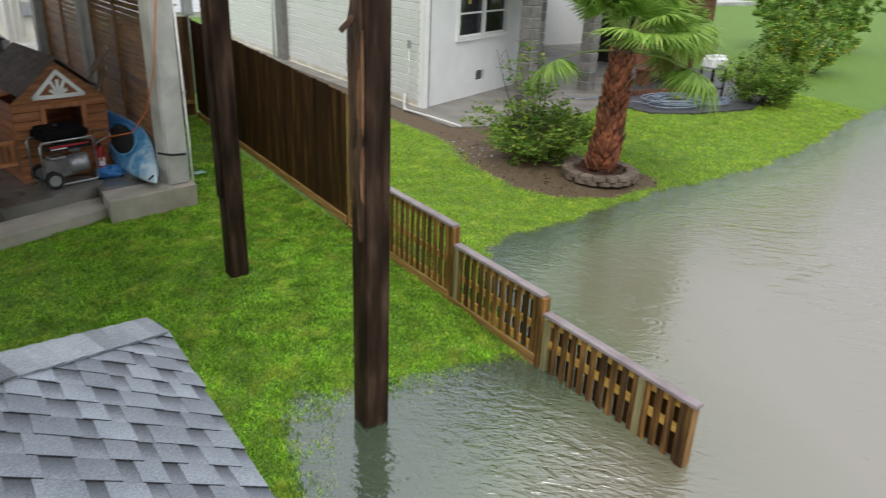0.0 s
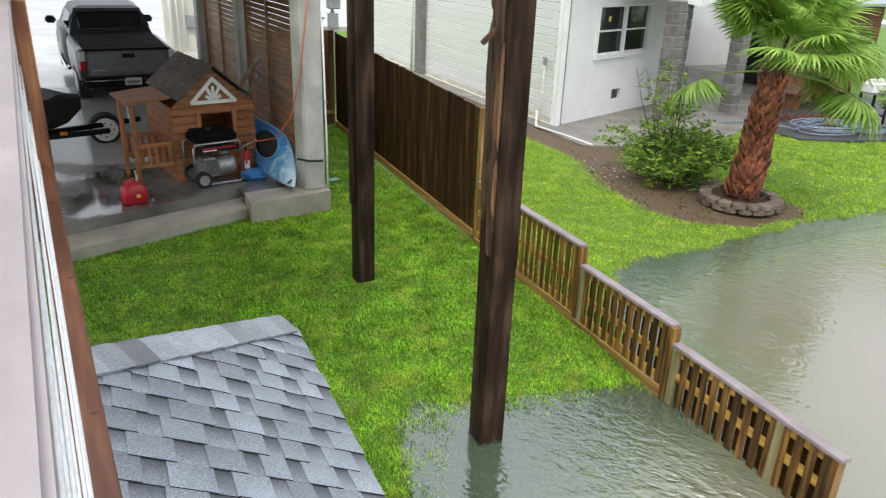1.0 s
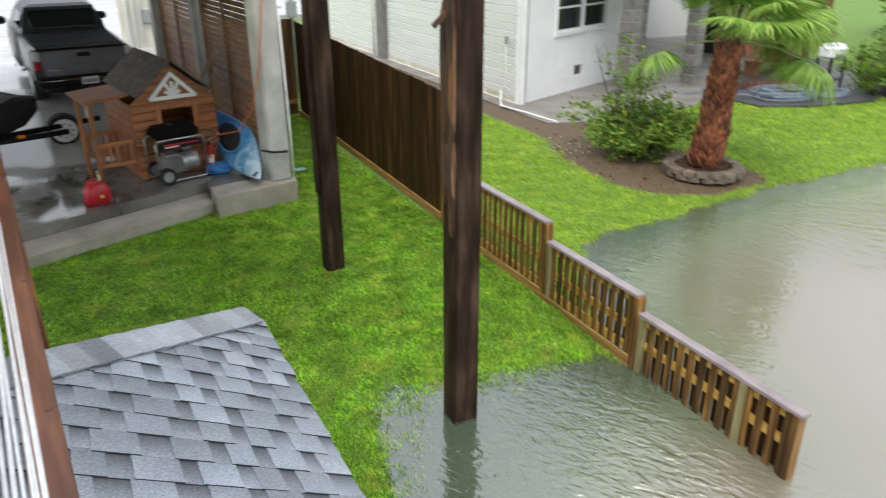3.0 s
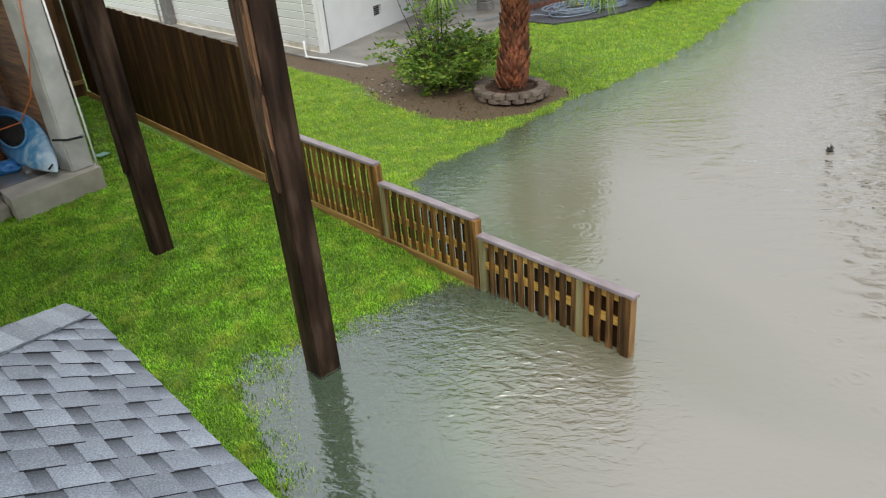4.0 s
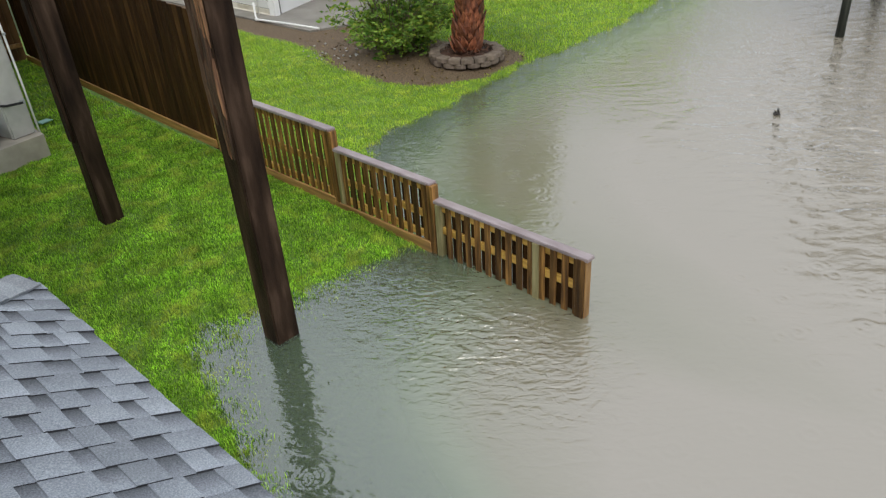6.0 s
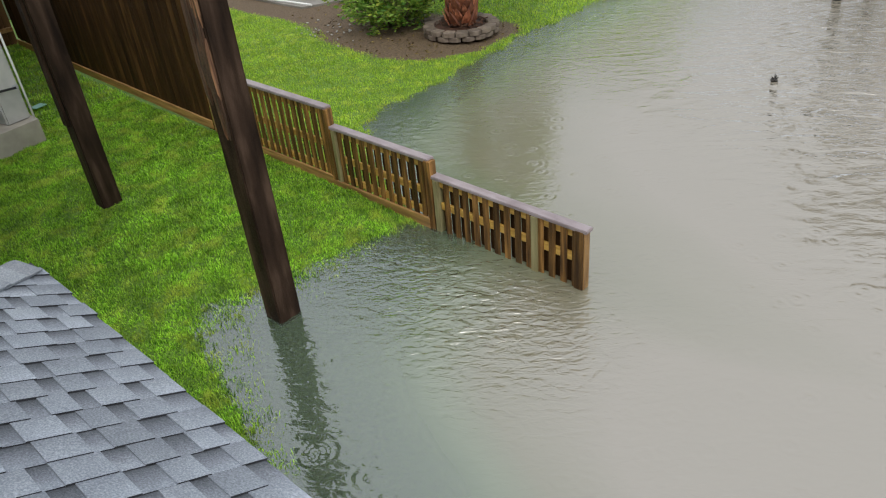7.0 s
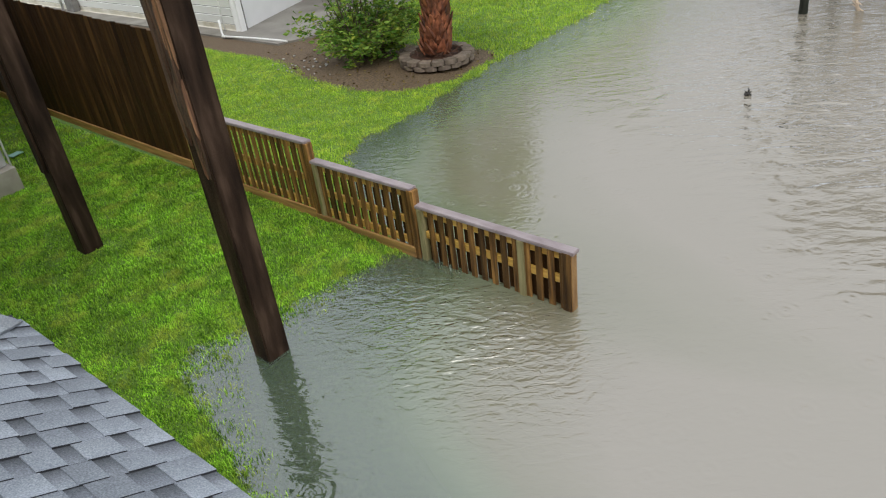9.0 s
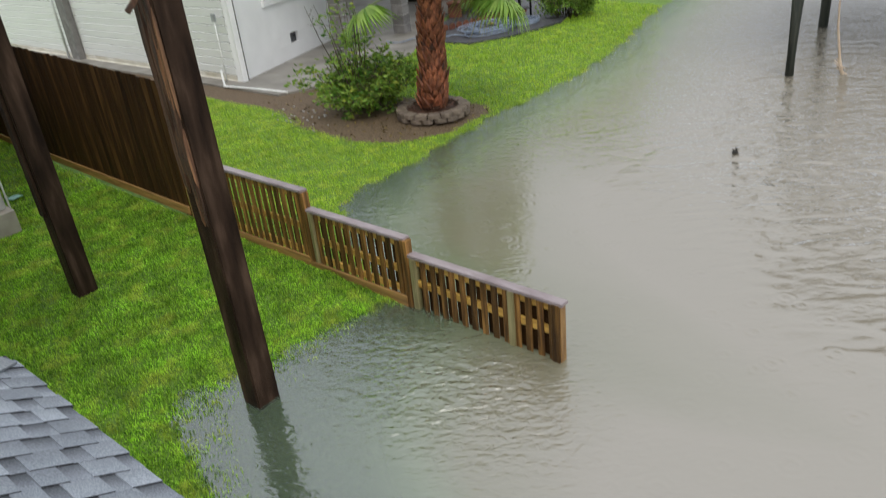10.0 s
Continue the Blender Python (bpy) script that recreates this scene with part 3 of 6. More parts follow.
def swell_at(x, y):
    """Longer waves, out in the channel."""
    return 0.03 + 0.75 * smoothstep(6.6, 10.5, x + 0.6 * (3.5 - y)) * (0.45 + 0.55 * smoothstep(6.0, 3.5, y))


flood = bpy.data.objects["water"].data
wx_, wy_ = np.meshgrid(WX, WY)
for attr_, rule_ in (("chop", chop_at), ("swell", swell_at)):
    flood.attributes.new(attr_, 'FLOAT', 'POINT').data.foreach_set("value", rule_(wx_, wy_).reshape(-1).astype(np.float32))

RAMP = 1.1

# ---- the setting: slabs, steps, walls ----
def slab(name, poly, z0, z1, material, label, category):
    return solid(name, bm_prism(poly, z0, z1), material, label, category, kind="structure")


slab("floor", SLAB[:5] + [(2.42, 13.5), (-9, 13.5)], -0.1, 0.43, M["wetslab"], "wet concrete carport floor", "floor")
for name_, mat_, label_, y0_, y1_, z0_, z1_ in (("floor_ramp", "road", "pale wet concrete ramp rising out of the carport", 13.5, 18.0, 0.43, RAMP),
                                                ("road", "road", "pale wet concrete drive out to the street", 18.0, 70.0, RAMP, RAMP)):
    drive_bm = bmesh.new()
    drive_v = [drive_bm.verts.new(v) for v in ((-9, y0_, z0_), (2.42, y0_, z0_), (2.42, y1_, z1_), (-9, y1_, z1_), (-9, y0_, -0.1), (2.42, y0_, -0.1), (2.42, y1_, -0.1), (-9, y1_, -0.1))]
    for f_ in ((0, 1, 2, 3), (7, 6, 5, 4), (0, 4, 5, 1), (1, 5, 6, 2), (2, 6, 7, 3), (3, 7, 4, 0)):
        drive_bm.faces.new([drive_v[k_] for k_ in f_])
    solid(name_, drive_bm, M[mat_], label_, "road" if name_ == "road" else "floor", kind="structure")
slab("step_lower", [(-9, 6.75), (-1.02, 9.90), (1.05, 10.72), (1.06, 11.365), (-1.0, 10.565), (-9, 7.495)], -0.1, 0.26, M["step"], "damp concrete step along the carport edge", "step")
slab("kerb", [(1.07, 10.45), (2.44, 10.74), (2.44, 11.3), (1.07, 11.05)], -0.1, 0.437, M["step"], "raised concrete kerb block beside the steps", "kerb")
slab("pavement", NPATIO, -0.1, 0.185, M["patio"], "pale concrete patio at the neighbouring house", "pavement")
slab("mulch_bed", MULCH, -0.1, 0.19, M["mulch"], "dark wet mulch bed", "ground")

slab("street", [(-60, 39), (60, 39), (60, 160), (-60, 160)], -0.1, 0.42, M["road"], "pale wet concrete street beyond the gardens", "road")

# the carport's ceiling and the storey above it, out of sight, shade the carport
ceil_bm = bm_box(7.4, 7.6, 0.25, at=(-1.3, 14.75, 3.86))
solid("ceiling", ceil_bm, M["ceil"], "plain boarded underside over the carport", "ceiling", kind="structure")
solid("wall_upper", bm_box(7.2, 7.4, 3.4, at=(-1.3, 14.75, 5.69)), M["siding"], "plain upper storey over the carport", "wall", kind="structure")


def column(x, y, side, rz, label):
    t = thing("concrete_column", pose(x, y, 0.43, 0, 0, rz), label, "column", "carport columns")
    part("shaft", bm_box(side, side, 3.29, 0.025, 2, at=(0, 0, 1.645)), M["concrete"], t)
    return t


column(2.19, 11.06, 0.37, 12, "square grey concrete column at the carport corner")
column(1.86, 14.95, 0.30, 6, "square grey concrete column between lattice screens")
column(1.55, 18.9, 0.37, 6, "square grey concrete column between lattice screens")

conduit = thing("conduit", pose(2.44, 10.90, 0.0), "thin white conduit up the concrete column", "pipe")
part("pipe", bm_tube([(0, 0, 0.1), (0.0, 0.0, 1.2), (-0.02, 0.06, 4.2)], 0.016, 8), M["pvc"], conduit)
for zz_ in (0.6, 1.9, 3.2):
    part("clip", bm_box(0.05, 0.02, 0.03, 0.003, at=(0, 0, zz_)), M["utilgrey"], conduit)
bracket = thing("bracket", pose(2.22, 10.86, 0.95), "dark steel bracket bolted to the concrete column", "bracket")
part("arm", bm_tube([(-0.3, -0.02, 0.05), (-0.1, -0.04, 0.0), (0.12, -0.05, -0.01)], 0.018, 8), M["rubber"], bracket)
part("plate", bm_box(0.08, 0.02, 0.06, 0.004, at=(0.12, -0.03, 0)), M["utilgrey"], bracket)


def lattice_screen(x0, y0, x1, y1, z0, z1):
    L = math.hypot(x1 - x0, y1 - y0)
    t = thing("lattice_screen", pose(x0, y0, z0, 0, 0, math.degrees(math.atan2(y1 - y0, x1 - x0)) - 90),
              "brown horizontal slat screen between concrete columns", "screen", "lattice screens")
    slat_me = mesh("slat", bm_box(0.018, L, 0.085, 0.003), M["lattice"])
    k = int((z1 - z0) / 0.098)
    for i in range(k):
        put("slat", slat_me, t, pose(0, L / 2, 0.08 + i * 0.098, 0, 28, 0))
    bat = mesh("batten", bm_box(0.04, 0.07, z1 - z0, 0.004), M["lattice"])
    for f in (0.02, 0.5, 0.98):
        put("batten", bat, t, pose(-0.035, L * f, (z1 - z0) / 2))
    return t


lattice_screen(2.10, 11.28, 1.90, 14.72, 0.45, 3.7)
lattice_screen(1.84, 15.18, 1.60, 18.70, 0.45, 3.7)


# ---- the neighbouring house ----
HC = Vector((9.62, 15.1, 0))
HAZ = radians(22)
house = thing("house", pose(HC.x, HC.y, 0), "white neighbouring house with lap siding and a porch roof", "house")
hd = Vector((math.cos(HAZ), math.sin(HAZ), 0))
hn = Vector((math.sin(HAZ), -math.cos(HAZ), 0))


def on_wall(s, out, z):
    """A pose on the porch-side wall: s along it, out from it."""
    p = hd * s + hn * out
    return pose(p.x, p.y, z, 0, 0, math.degrees(HAZ))


# porch-side wall in pieces round the window and the vent
WIN0, WIN1, WZ0, WZ1 = 1.55, 4.15, 1.84, 3.08
VT0, VT1, VZ0, VZ1 = 2.60, 3.05, 0.58, 0.86
for s0, s1, z0, z1 in ((0, WIN0, 0, 4.6), (WIN1, 5.6, 0, 4.6), (WIN0, WIN1, WZ1, 4.6), (WIN0, WIN1, VZ1, WZ0), (WIN0, WIN1, 0, VZ0), (WIN0, VT0, VZ0, VZ1), (VT1, WIN1, VZ0, VZ1)):
    part("wall", bm_box(s1 - s0, 0.16, z1 - z0, at=((s0 + s1) / 2, 0.08, (z0 + z1) / 2)), M["stucco"], house, "", pose(0, 0, 0, 0, 0, math.degrees(HAZ)))
# grey backing shows through the board gaps as painted-in lap shadow lines
side = part("side_wall", bm_box(0.16, 16, 4.6, at=(0.10, 8.0, 2.3)), M["greyblock"], house)
lap_me = mesh("siding_board", bm_box(0.022, 15.7, 0.194, 0.004), M["siding"])
lap_foot = mesh("siding_board_stained", bm_box(0.022, 15.7, 0.2, 0.004), M["stainbase"])
for i in range(21):
    put("siding_board", lap_foot if i < 1 else lap_me, side, pose(0.012, 8.12, 0.22 + i * 0.205, 0, -6.5, 0))
part("corner_board", bm_box(0.15, 0.16, 4.6, 0.006, at=(0.055, 0.05, 2.3)), M["white"], house)
part("footing", bm_box(0.06, 15.9, 0.16, 0.01, at=(-0.02, 8.0, 0.12)), M["stainbase"], house)
pil = part("pilaster", bm_box(0.2, 0.55, 4.2, 0.01, at=(-0.12, 9.0, 2.2)), M["greyblock"], house)
part("downspout", bm_tube([(-0.24, 9.5, 0.2), (-0.24, 9.5, 4.3)], 0.045, 8), M["white"], house)

win = thing("window", on_wall(WIN0, 0, WZ0), "", "")
for key in ("label", "category"):
    if key in win:
        del win[key]
win.parent = house
ww, wh = WIN1 - WIN0, WZ1 - WZ0
frame_bm = bmesh.new()
for cx, cz, sx, sz in ((ww / 2, -0.03, ww + 0.16, 0.08), (ww / 2, wh + 0.03, ww + 0.16, 0.08), (-0.03, wh / 2, 0.08, wh), (ww + 0.03, wh / 2, 0.08, wh), (ww / 2, wh / 2, 0.09, wh)):
    bm_box(sx, 0.10, sz, 0.006, bm=frame_bm, at=(cx, -0.01, cz))
part("window_frame", frame_bm, M["white"], win)
part("window_sill", bm_box(ww + 0.18, 0.09, 0.022, 0.005, at=(ww / 2, -0.03, -0.081)), M["white"], win)
for k in range(2):
    x0 = k * ww / 2 + 0.05
    for j in range(2):
        part("sash", bm_box(ww / 2 - 0.1, 0.03, 0.05, 0.004, at=(x0 + ww / 4 - 0.05, 0.03 + 0.02 * (1 - j), 0.03 if j == 0 else wh / 2)), M["white"], win)
        part("pane", bm_box(ww / 2 - 0.1, 0.008, wh / 2 - 0.03, at=(x0 + ww / 4 - 0.05, 0.055, wh * (0.26 + 0.49 * j))), M["glass"], win, "dark window pane")
# black sheet behind the panes paints the unlit room
part("room_behind", bm_box(ww, 0.01, wh, at=(ww / 2, 0.155, wh / 2)), M["black"], win)
part("sticker", bm_box(0.1, 0.003, 0.14, at=(0.62, 0.047, 0.92)), M["yellowmark"], win, "small yellow sticker")
vent = part("vent", bm_box(VT1 - VT0, 0.02, VZ1 - VZ0, at=(0, 0, 0)), M["black"], house, "dark foundation vent", on_wall((VT0 + VT1) / 2, -0.1, (VZ0 + VZ1) / 2))
for k in range(4):
    part("vent_bar", bm_box(VT1 - VT0, 0.012, 0.012, at=(0, -0.03, -0.08 + 0.053 * k)), M["utilgrey"], vent)

# porch roof: low slope, white fascia, block piers below it
eave_n = Vector((12.95, 14.1, 0)) - HC
proof = part("porch_roof", bmesh.new(), M["white"], house)
pb = bmesh.new()
dirw = Vector((-hn.x, -hn.y, 0))
A0 = eave_n
A1 = eave_n + hd * 7.0
B0, B1 = A0 + dirw * 1.9 - hd * 0.35, A1 + dirw * 1.9
ring = []
for p, z in ((A0, 3.2), (A1, 3.2), (B1, 3.55), (B0, 3.55)):
    ring.append((p.x, p.y, z))
vs0 = [pb.verts.new(v) for v in ring]
vs1 = [pb.verts.new((v[0], v[1], v[2] + 0.26)) for v in ring]
for i in range(4):
    pb.faces.new((vs0[i], vs0[(i + 1) % 4], vs1[(i + 1) % 4], vs1[i]))
pb.faces.new(vs1)
pb.faces.new(vs0[::-1])
proof.data = mesh("porch_roof", pb, M["white"])
part("main_roof", bm_box(11, 18, 0.2, at=(5.2, 8.3, 4.75)), M["shingle"], house, "grey shingled roof")


def pier(x, y, label):
    t = thing("porch_pier", pose(x, y, 0.15, 0, 0, 14), label, "pier", "porch piers")
    part("core", bm_box(0.36, 0.36, 3.3, at=(0, 0, 1.62)), M["mortar"], t)
    me = mesh("block", bm_box(0.40, 0.40, 0.266, 0.012), M["greyblock"])
    for i in range(11):
        put("block", me, t, pose(0, 0, 0.15 + i * 0.288))
    return t


pier(12.62, 14.55, "grey concrete block pier under the porch roof")
pier(14.0, 15.9, "grey concrete block pier under the porch roof")
pier(15.75, 15.35, "grey concrete block pier behind the palm")

bx = thing("outlet_box", pose(9.49, 15.62, 1.76), "grey outlet box with a pipe down the siding", "outlet")
part("cover", bm_box(0.06, 0.14, 0.2, 0.01, at=(0, 0, 0)), M["utilgrey"], bx)
part("pipe", bm_tube([(0.0, 0, -0.1), (0, 0.02, -0.9), (0, 0.03, -1.6)], 0.014, 8), M["pvc"], bx)
drain = thing("drain_pipe", pose(9.1, 15.14, 0), "white plastic drain pipe lying along the soil", "pipe")
part("pipe", bm_tube([(0.25, 0.45, 0.5), (0.22, 0.4, 0.2), (0, 0, 0.20), (0.12, -1.1, 0.21), (0.24, -2.15, 0.20)], 0.026, 10), M["pvc"], drain)
part("joint", bm_tube([(-0.005, 0.05, 0.2), (0.005, -0.06, 0.2)], 0.034, 10), M["pvc"], drain)

# far white wall and drive seen beneath the porch
solid("wall_far", bm_box(9, 0.2, 3.6, at=(21.5, 24, 1.8)), M["stucco"], "white wall beyond the porch", "wall", kind="structure")
util = thing("utility_wall", pose(1.9, 24.0, 0.43, 0, 0, 0), "cream wall with white service pipes beside the drive", "wall")
part("panel", bm_box(1.9, 0.2, 3.8, at=(0, 0.1, 1.9)), M["creamwall"], util)
for k, (xx, r) in enumerate(((-0.75, 0.05), (-0.55, 0.035), (-0.35, 0.035), (0.1, 0.05))):
    part("pipe", bm_tube([(xx, -0.06, 0.4 + 0.2 * k), (xx, -0.06, 3.7)], r, 8), M["pvc"], util)
part("pipe_bend", bm_tube([(-0.75, -0.06, 0.42), (-0.7, -0.06, 0.33), (-0.1, -0.06, 0.33), (0.1, -0.06, 0.42)], 0.05, 8), M["pvc"], util)
part("meter", bm_box(0.3, 0.16, 0.4, 0.02, at=(-0.15, -0.1, 1.6)), M["utilgrey"], util)

pole = thing("meter_pole", pose(4.75, 18.6, 0.3), "grey electric meter boxes on a pole behind the fence", "meter")
part("pole", bm_tube([(0, 0, 0), (0, 0, 4.5)], 0.05, 8), M["utilgrey"], pole)
part("meter_box", bm_box(0.34, 0.2, 0.5, 0.03, at=(0, -0.12, 2.75)), M["utilgrey"], pole)
part("dial", bm_tube([(0, -0.22, 2.8), (0, -0.30, 2.8)], 0.09, 14), M["lens_clear"], pole)
part("switch_box", bm_box(0.26, 0.18, 0.4, 0.02, at=(-0.02, -0.12, 2.2)), M["utilgrey"], pole)


# ---- timber posts, with an unseen deck and beam added overhead ----
# added out of view so that the left of the lawn falls in shade
solid("deck_overhead", bm_box(5.6, 7.0, 0.2, at=(-2.1, 7.3, 4.55)), M["ceil"], "unseen boarded deck added to shade the lawn", "deck", kind="structure")
solid("beam_overhead", bm_box(0.28, 7.2, 0.3, at=(2.11, 7.7, 5.75)), M["post"], "plain timber beam on the posts", "beam", kind="structure")


def deck_post(x, y, label):
    t = thing("deck_post", pose(x, y, 0), label, "post", "deck posts")
    part("timber", bm_box(0.242, 0.242, 6.05, 0.012, 2, at=(0.121, 0.121, 2.575)), M["post"], t)
    return t


pa = deck_post(2.002, 4.19, "dark stained square timber post standing in flood water")
rs = random.Random(4)
for key_, lo_, hi_, count_ in (("trim", 0.016, 0.040, 34), ("split", 0.005, 0.011, 12)):
    for i in range(count_):
        # long ragged splinters standing off the post's weathered side
        z0 = 1.85 + 2.25 * (i + rs.random()) / count_
        L_, w_, d_ = rs.uniform(0.35, 0.95), rs.uniform(lo_, hi_), rs.uniform(0.012, 0.034)
        y_ = rs.uniform(0.03, 0.20) if key_ == "trim" else rs.uniform(0.015, 0.10)
        L_ = min(L_, 4.45 - z0)
        ring_ = [[(-d_ * f_, y_ - w_ * g_, z0 + L_ * h_), (0.004, y_ - w_ * g_, z0 + L_ * h_), (0.004, y_ + w_ * g_, z0 + L_ * h_), (-d_ * f_, y_ + w_ * g_, z0 + L_ * h_)]
                 for h_, f_, g_ in ((0, 0.3, 0.15), (0.12, 0.8, 0.7), (0.5, 1.0, 1.0), (0.85, 0.9, 0.8), (1.0, 0.4, 0.1))]
        part("splinter", bm_loft(ring_, smooth=False), M[key_], pa)
part("shard", bm_box(0.15, 0.02, 0.045, 0.006, at=(-0.09, 0.10, 3.62), rot=(0, -42, 0)), M["trim"], pa, "splintered wood shard")
part("bracket", bm_box(0.10, 0.12, 0.42, 0.01, at=(-0.06, 0.12, 4.20)), M["post"], pa)
part("bracket", bm_box(0.16, 0.03, 0.42, 0.006, at=(0.19, -0.017, 4.20)), M["trim"], pa)
pbt = deck_post(1.975, 7.79, "dark stained square timber post standing on the lawn")
part("side_strip", bm_box(0.035, 0.14, 3.3, 0.006, at=(-0.018, 0.13, 2.8)), M["post"], pbt)


# ---- tall board fence ----
FX = 4.118
tall = thing("tall_fence", pose(FX, 8.70, 0), "tall dark stained vertical board fence", "fence")
board = mesh("board", bm_box(0.018, 0.136, 2.04, 0.004, at=(0, 0, -0.07)), M["tallboard"])
rb = random.Random(7)
nb = 54
for i in range(nb):
    y = 0.07 + i * 0.139
    rise = 0.30 * i / nb
    put("board", board, tall, pose(0.009 + 0.004 * rb.random(), y, 1.19 + rise + 0.022 * rb.random(), 0, 0, rb.uniform(-1, 1)))
part("end_post", bm_box(0.09, 0.09, 2.05, 0.006, at=(0.06, -0.05, 1.13)), M["tan_wood"], tall, "pale end post")
for z in (0.55, 1.25, 1.95):
    part("rail", bm_box(0.04, 7.5, 0.09, 0.004, at=(0.04, 3.75, z + 0.13), rot=(2.2, 0, 0)), M["kick"], tall)
part("kick_board", bm_box(0.035, 7.5, 0.13, 0.005, at=(-0.010, 3.75, 0.265), rot=(1.0, 0, 0)), M["kick"], tall, "pale kick board at the foot")
back_board = mesh("board", bm_box(0.018, 0.136, 2.2, 0.004, at=(0, 0, -0.07)), M["backboard"])
back = thing("back_fence", pose(2.45, 16.30, 0.3), "tall brown vertical board fence closing the side yard", "fence")
for i in range(12):
    put("board", back_board, back, pose(0.07 + i * 0.139, 0, 1.13 + 0.03 * rb.random(), 0, 0, 90))
part("rail", bm_box(1.68, 0.04, 0.09, 0.004, at=(0.82, -0.035, 0.3)), M["kick"], back)

# ---- low stepped picket fence running into the water ----
low = thing("picket_fence", pose(FX, 0, 0), "low wet brown picket fence stepping down into flood water", "fence")
PITCH = 0.136
panels = ((5.90, 8.60, 1.07, 0.10), (4.245, 5.90, 0.84, 0.05), (2.265, 4.245, 0.66, -0.35))
for y0, y1, top, foot in panels:
    zc = top - 0.019
    part("cap_board", bm_box(0.112, y1 - y0 + 0.04, 0.038, 0.006, 2, at=(0.040, (y0 + y1) / 2 - 0.012, zc)), M["cap"], low, "mauve painted cap board")
    part("cap_rail", bm_box(0.035, y1 - y0, 0.085, 0.004, at=(0.036, (y0 + y1) / 2, zc - 0.065)), M["railwood"], low)
    part("mid_rail", bm_box(0.035, y1 - y0, 0.085, 0.004, at=(0.036, (y0 + y1) / 2, (zc + max(foot, 0)) / 2 - 0.01)), M["railwood"], low, "pale yellow middle rail")
    part("low_rail", bm_box(0.035, y1 - y0, 0.085, 0.004, at=(0.036, (y0 + y1) / 2, max(foot, -0.1) + 0.12 - (0.2 if foot < 0 else 0))), M["railwood"], low)
    if foot > 0:
        part("kick_board", bm_box(0.032, y1 - y0, 0.13, 0.004, at=(-0.018, (y0 + y1) / 2, foot + 0.01)), M["kick"], low, "pale kick board at the grass")
    hgt = top - 0.04 - foot - 0.06
    pk = mesh("picket", bm_box(0.018, 0.072, hgt, 0.003), M["picket"])
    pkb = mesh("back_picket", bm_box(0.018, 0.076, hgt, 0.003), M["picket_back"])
    k = int((y1 - y0 - 0.1) / PITCH)
    for i in range(k):
        y = y0 + 0.09 + i * PITCH
        put("picket", pk, low, pose(0.009, y + rb.uniform(-0.004, 0.004), foot + 0.06 + hgt / 2, rb.uniform(-0.6, 0.6), 0, 0))
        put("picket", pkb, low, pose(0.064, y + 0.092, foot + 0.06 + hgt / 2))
for y, top, m_, w_ in ((5.88, 1.045, "picket", 0.09), (5.78, 0.80, "paleboard", 0.06), (4.22, 0.82, "picket", 0.09), (4.12, 0.62, "paleboard", 0.07), (2.82, 0.62, "paleboard", 0.075), (2.31, 0.635, "picket", 0.09)):
    part("post", bm_box(0.1, w_, top + 0.45, 0.005, at=(0.028, y, (top - 0.45) / 2)), M[m_], low)
part("end_face", bm_box(0.088, 0.012, 1.0, 0.003, at=(0.04, 2.262, 0.12)), M["tan_wood"], low)


# ---- hip roof of the low building below the deck ----
PITCHR = radians(27)
cr_, sr_ = math.cos(PITCHR), math.sin(PITCHR)
EX = 0.15
EZ = (1.92 - sr_ * EX) / cr_
hip = thing("hip_roof", Matrix.Translation((EX, 0, EZ)) @ Matrix.Rotation(PITCHR, 4, 'Y'), "grey architectural shingle hip roof of a low outbuilding", "roof")
# local axes: -x runs up the slope, y along the eave, z out of the roof
HIPY = 3.30


def hip_limit(u):
    """The hip's place along the eave at u metres up the slope."""
    return HIPY - u * cr_


deckbm = bmesh.new()
YLO, UMAX = -1.5, 1.62
top_ = [(0.0, YLO), (0.0, hip_limit(0)), (-UMAX, hip_limit(UMAX)), (-UMAX, YLO)]
bm_prism(top_, -0.05, -0.008, deckbm)
part("sheathing", deckbm, M["tar"], hip)
rsh = random.Random(11)
EXPO = 0.143
made = {}


def tab(width, dark, thick, long=EXPO + 0.02):
    """A shingle tab with a dark cut butt: its own -x runs up the course."""
    key = (round(width, 2), dark, thick, round(long, 2))
    if key not in made:
        b = bmesh.new()
        L = key[3]
        h0, h1 = 0.007 + thick, 0.002 + thick
        w2 = key[0] / 2
        lo = [b.verts.new(p) for p in ((0, -w2, -0.004), (0, w2, -0.004), (-L, w2, -0.004), (-L, -w2, -0.004))]
        hi = [b.verts.new(p) for p in ((0, -w2, h0), (0, w2, h0), (-L, w2, h1), (-L, -w2, h1))]
        for i in range(4):
            b.faces.new((lo[i], lo[(i + 1) % 4], hi[(i + 1) % 4], hi[i])).material_index = 1 if i == 0 else 0
        b.faces.new(hi)
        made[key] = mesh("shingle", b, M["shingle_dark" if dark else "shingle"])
        made[key].materials.append(M["tar"])
    return made[key]


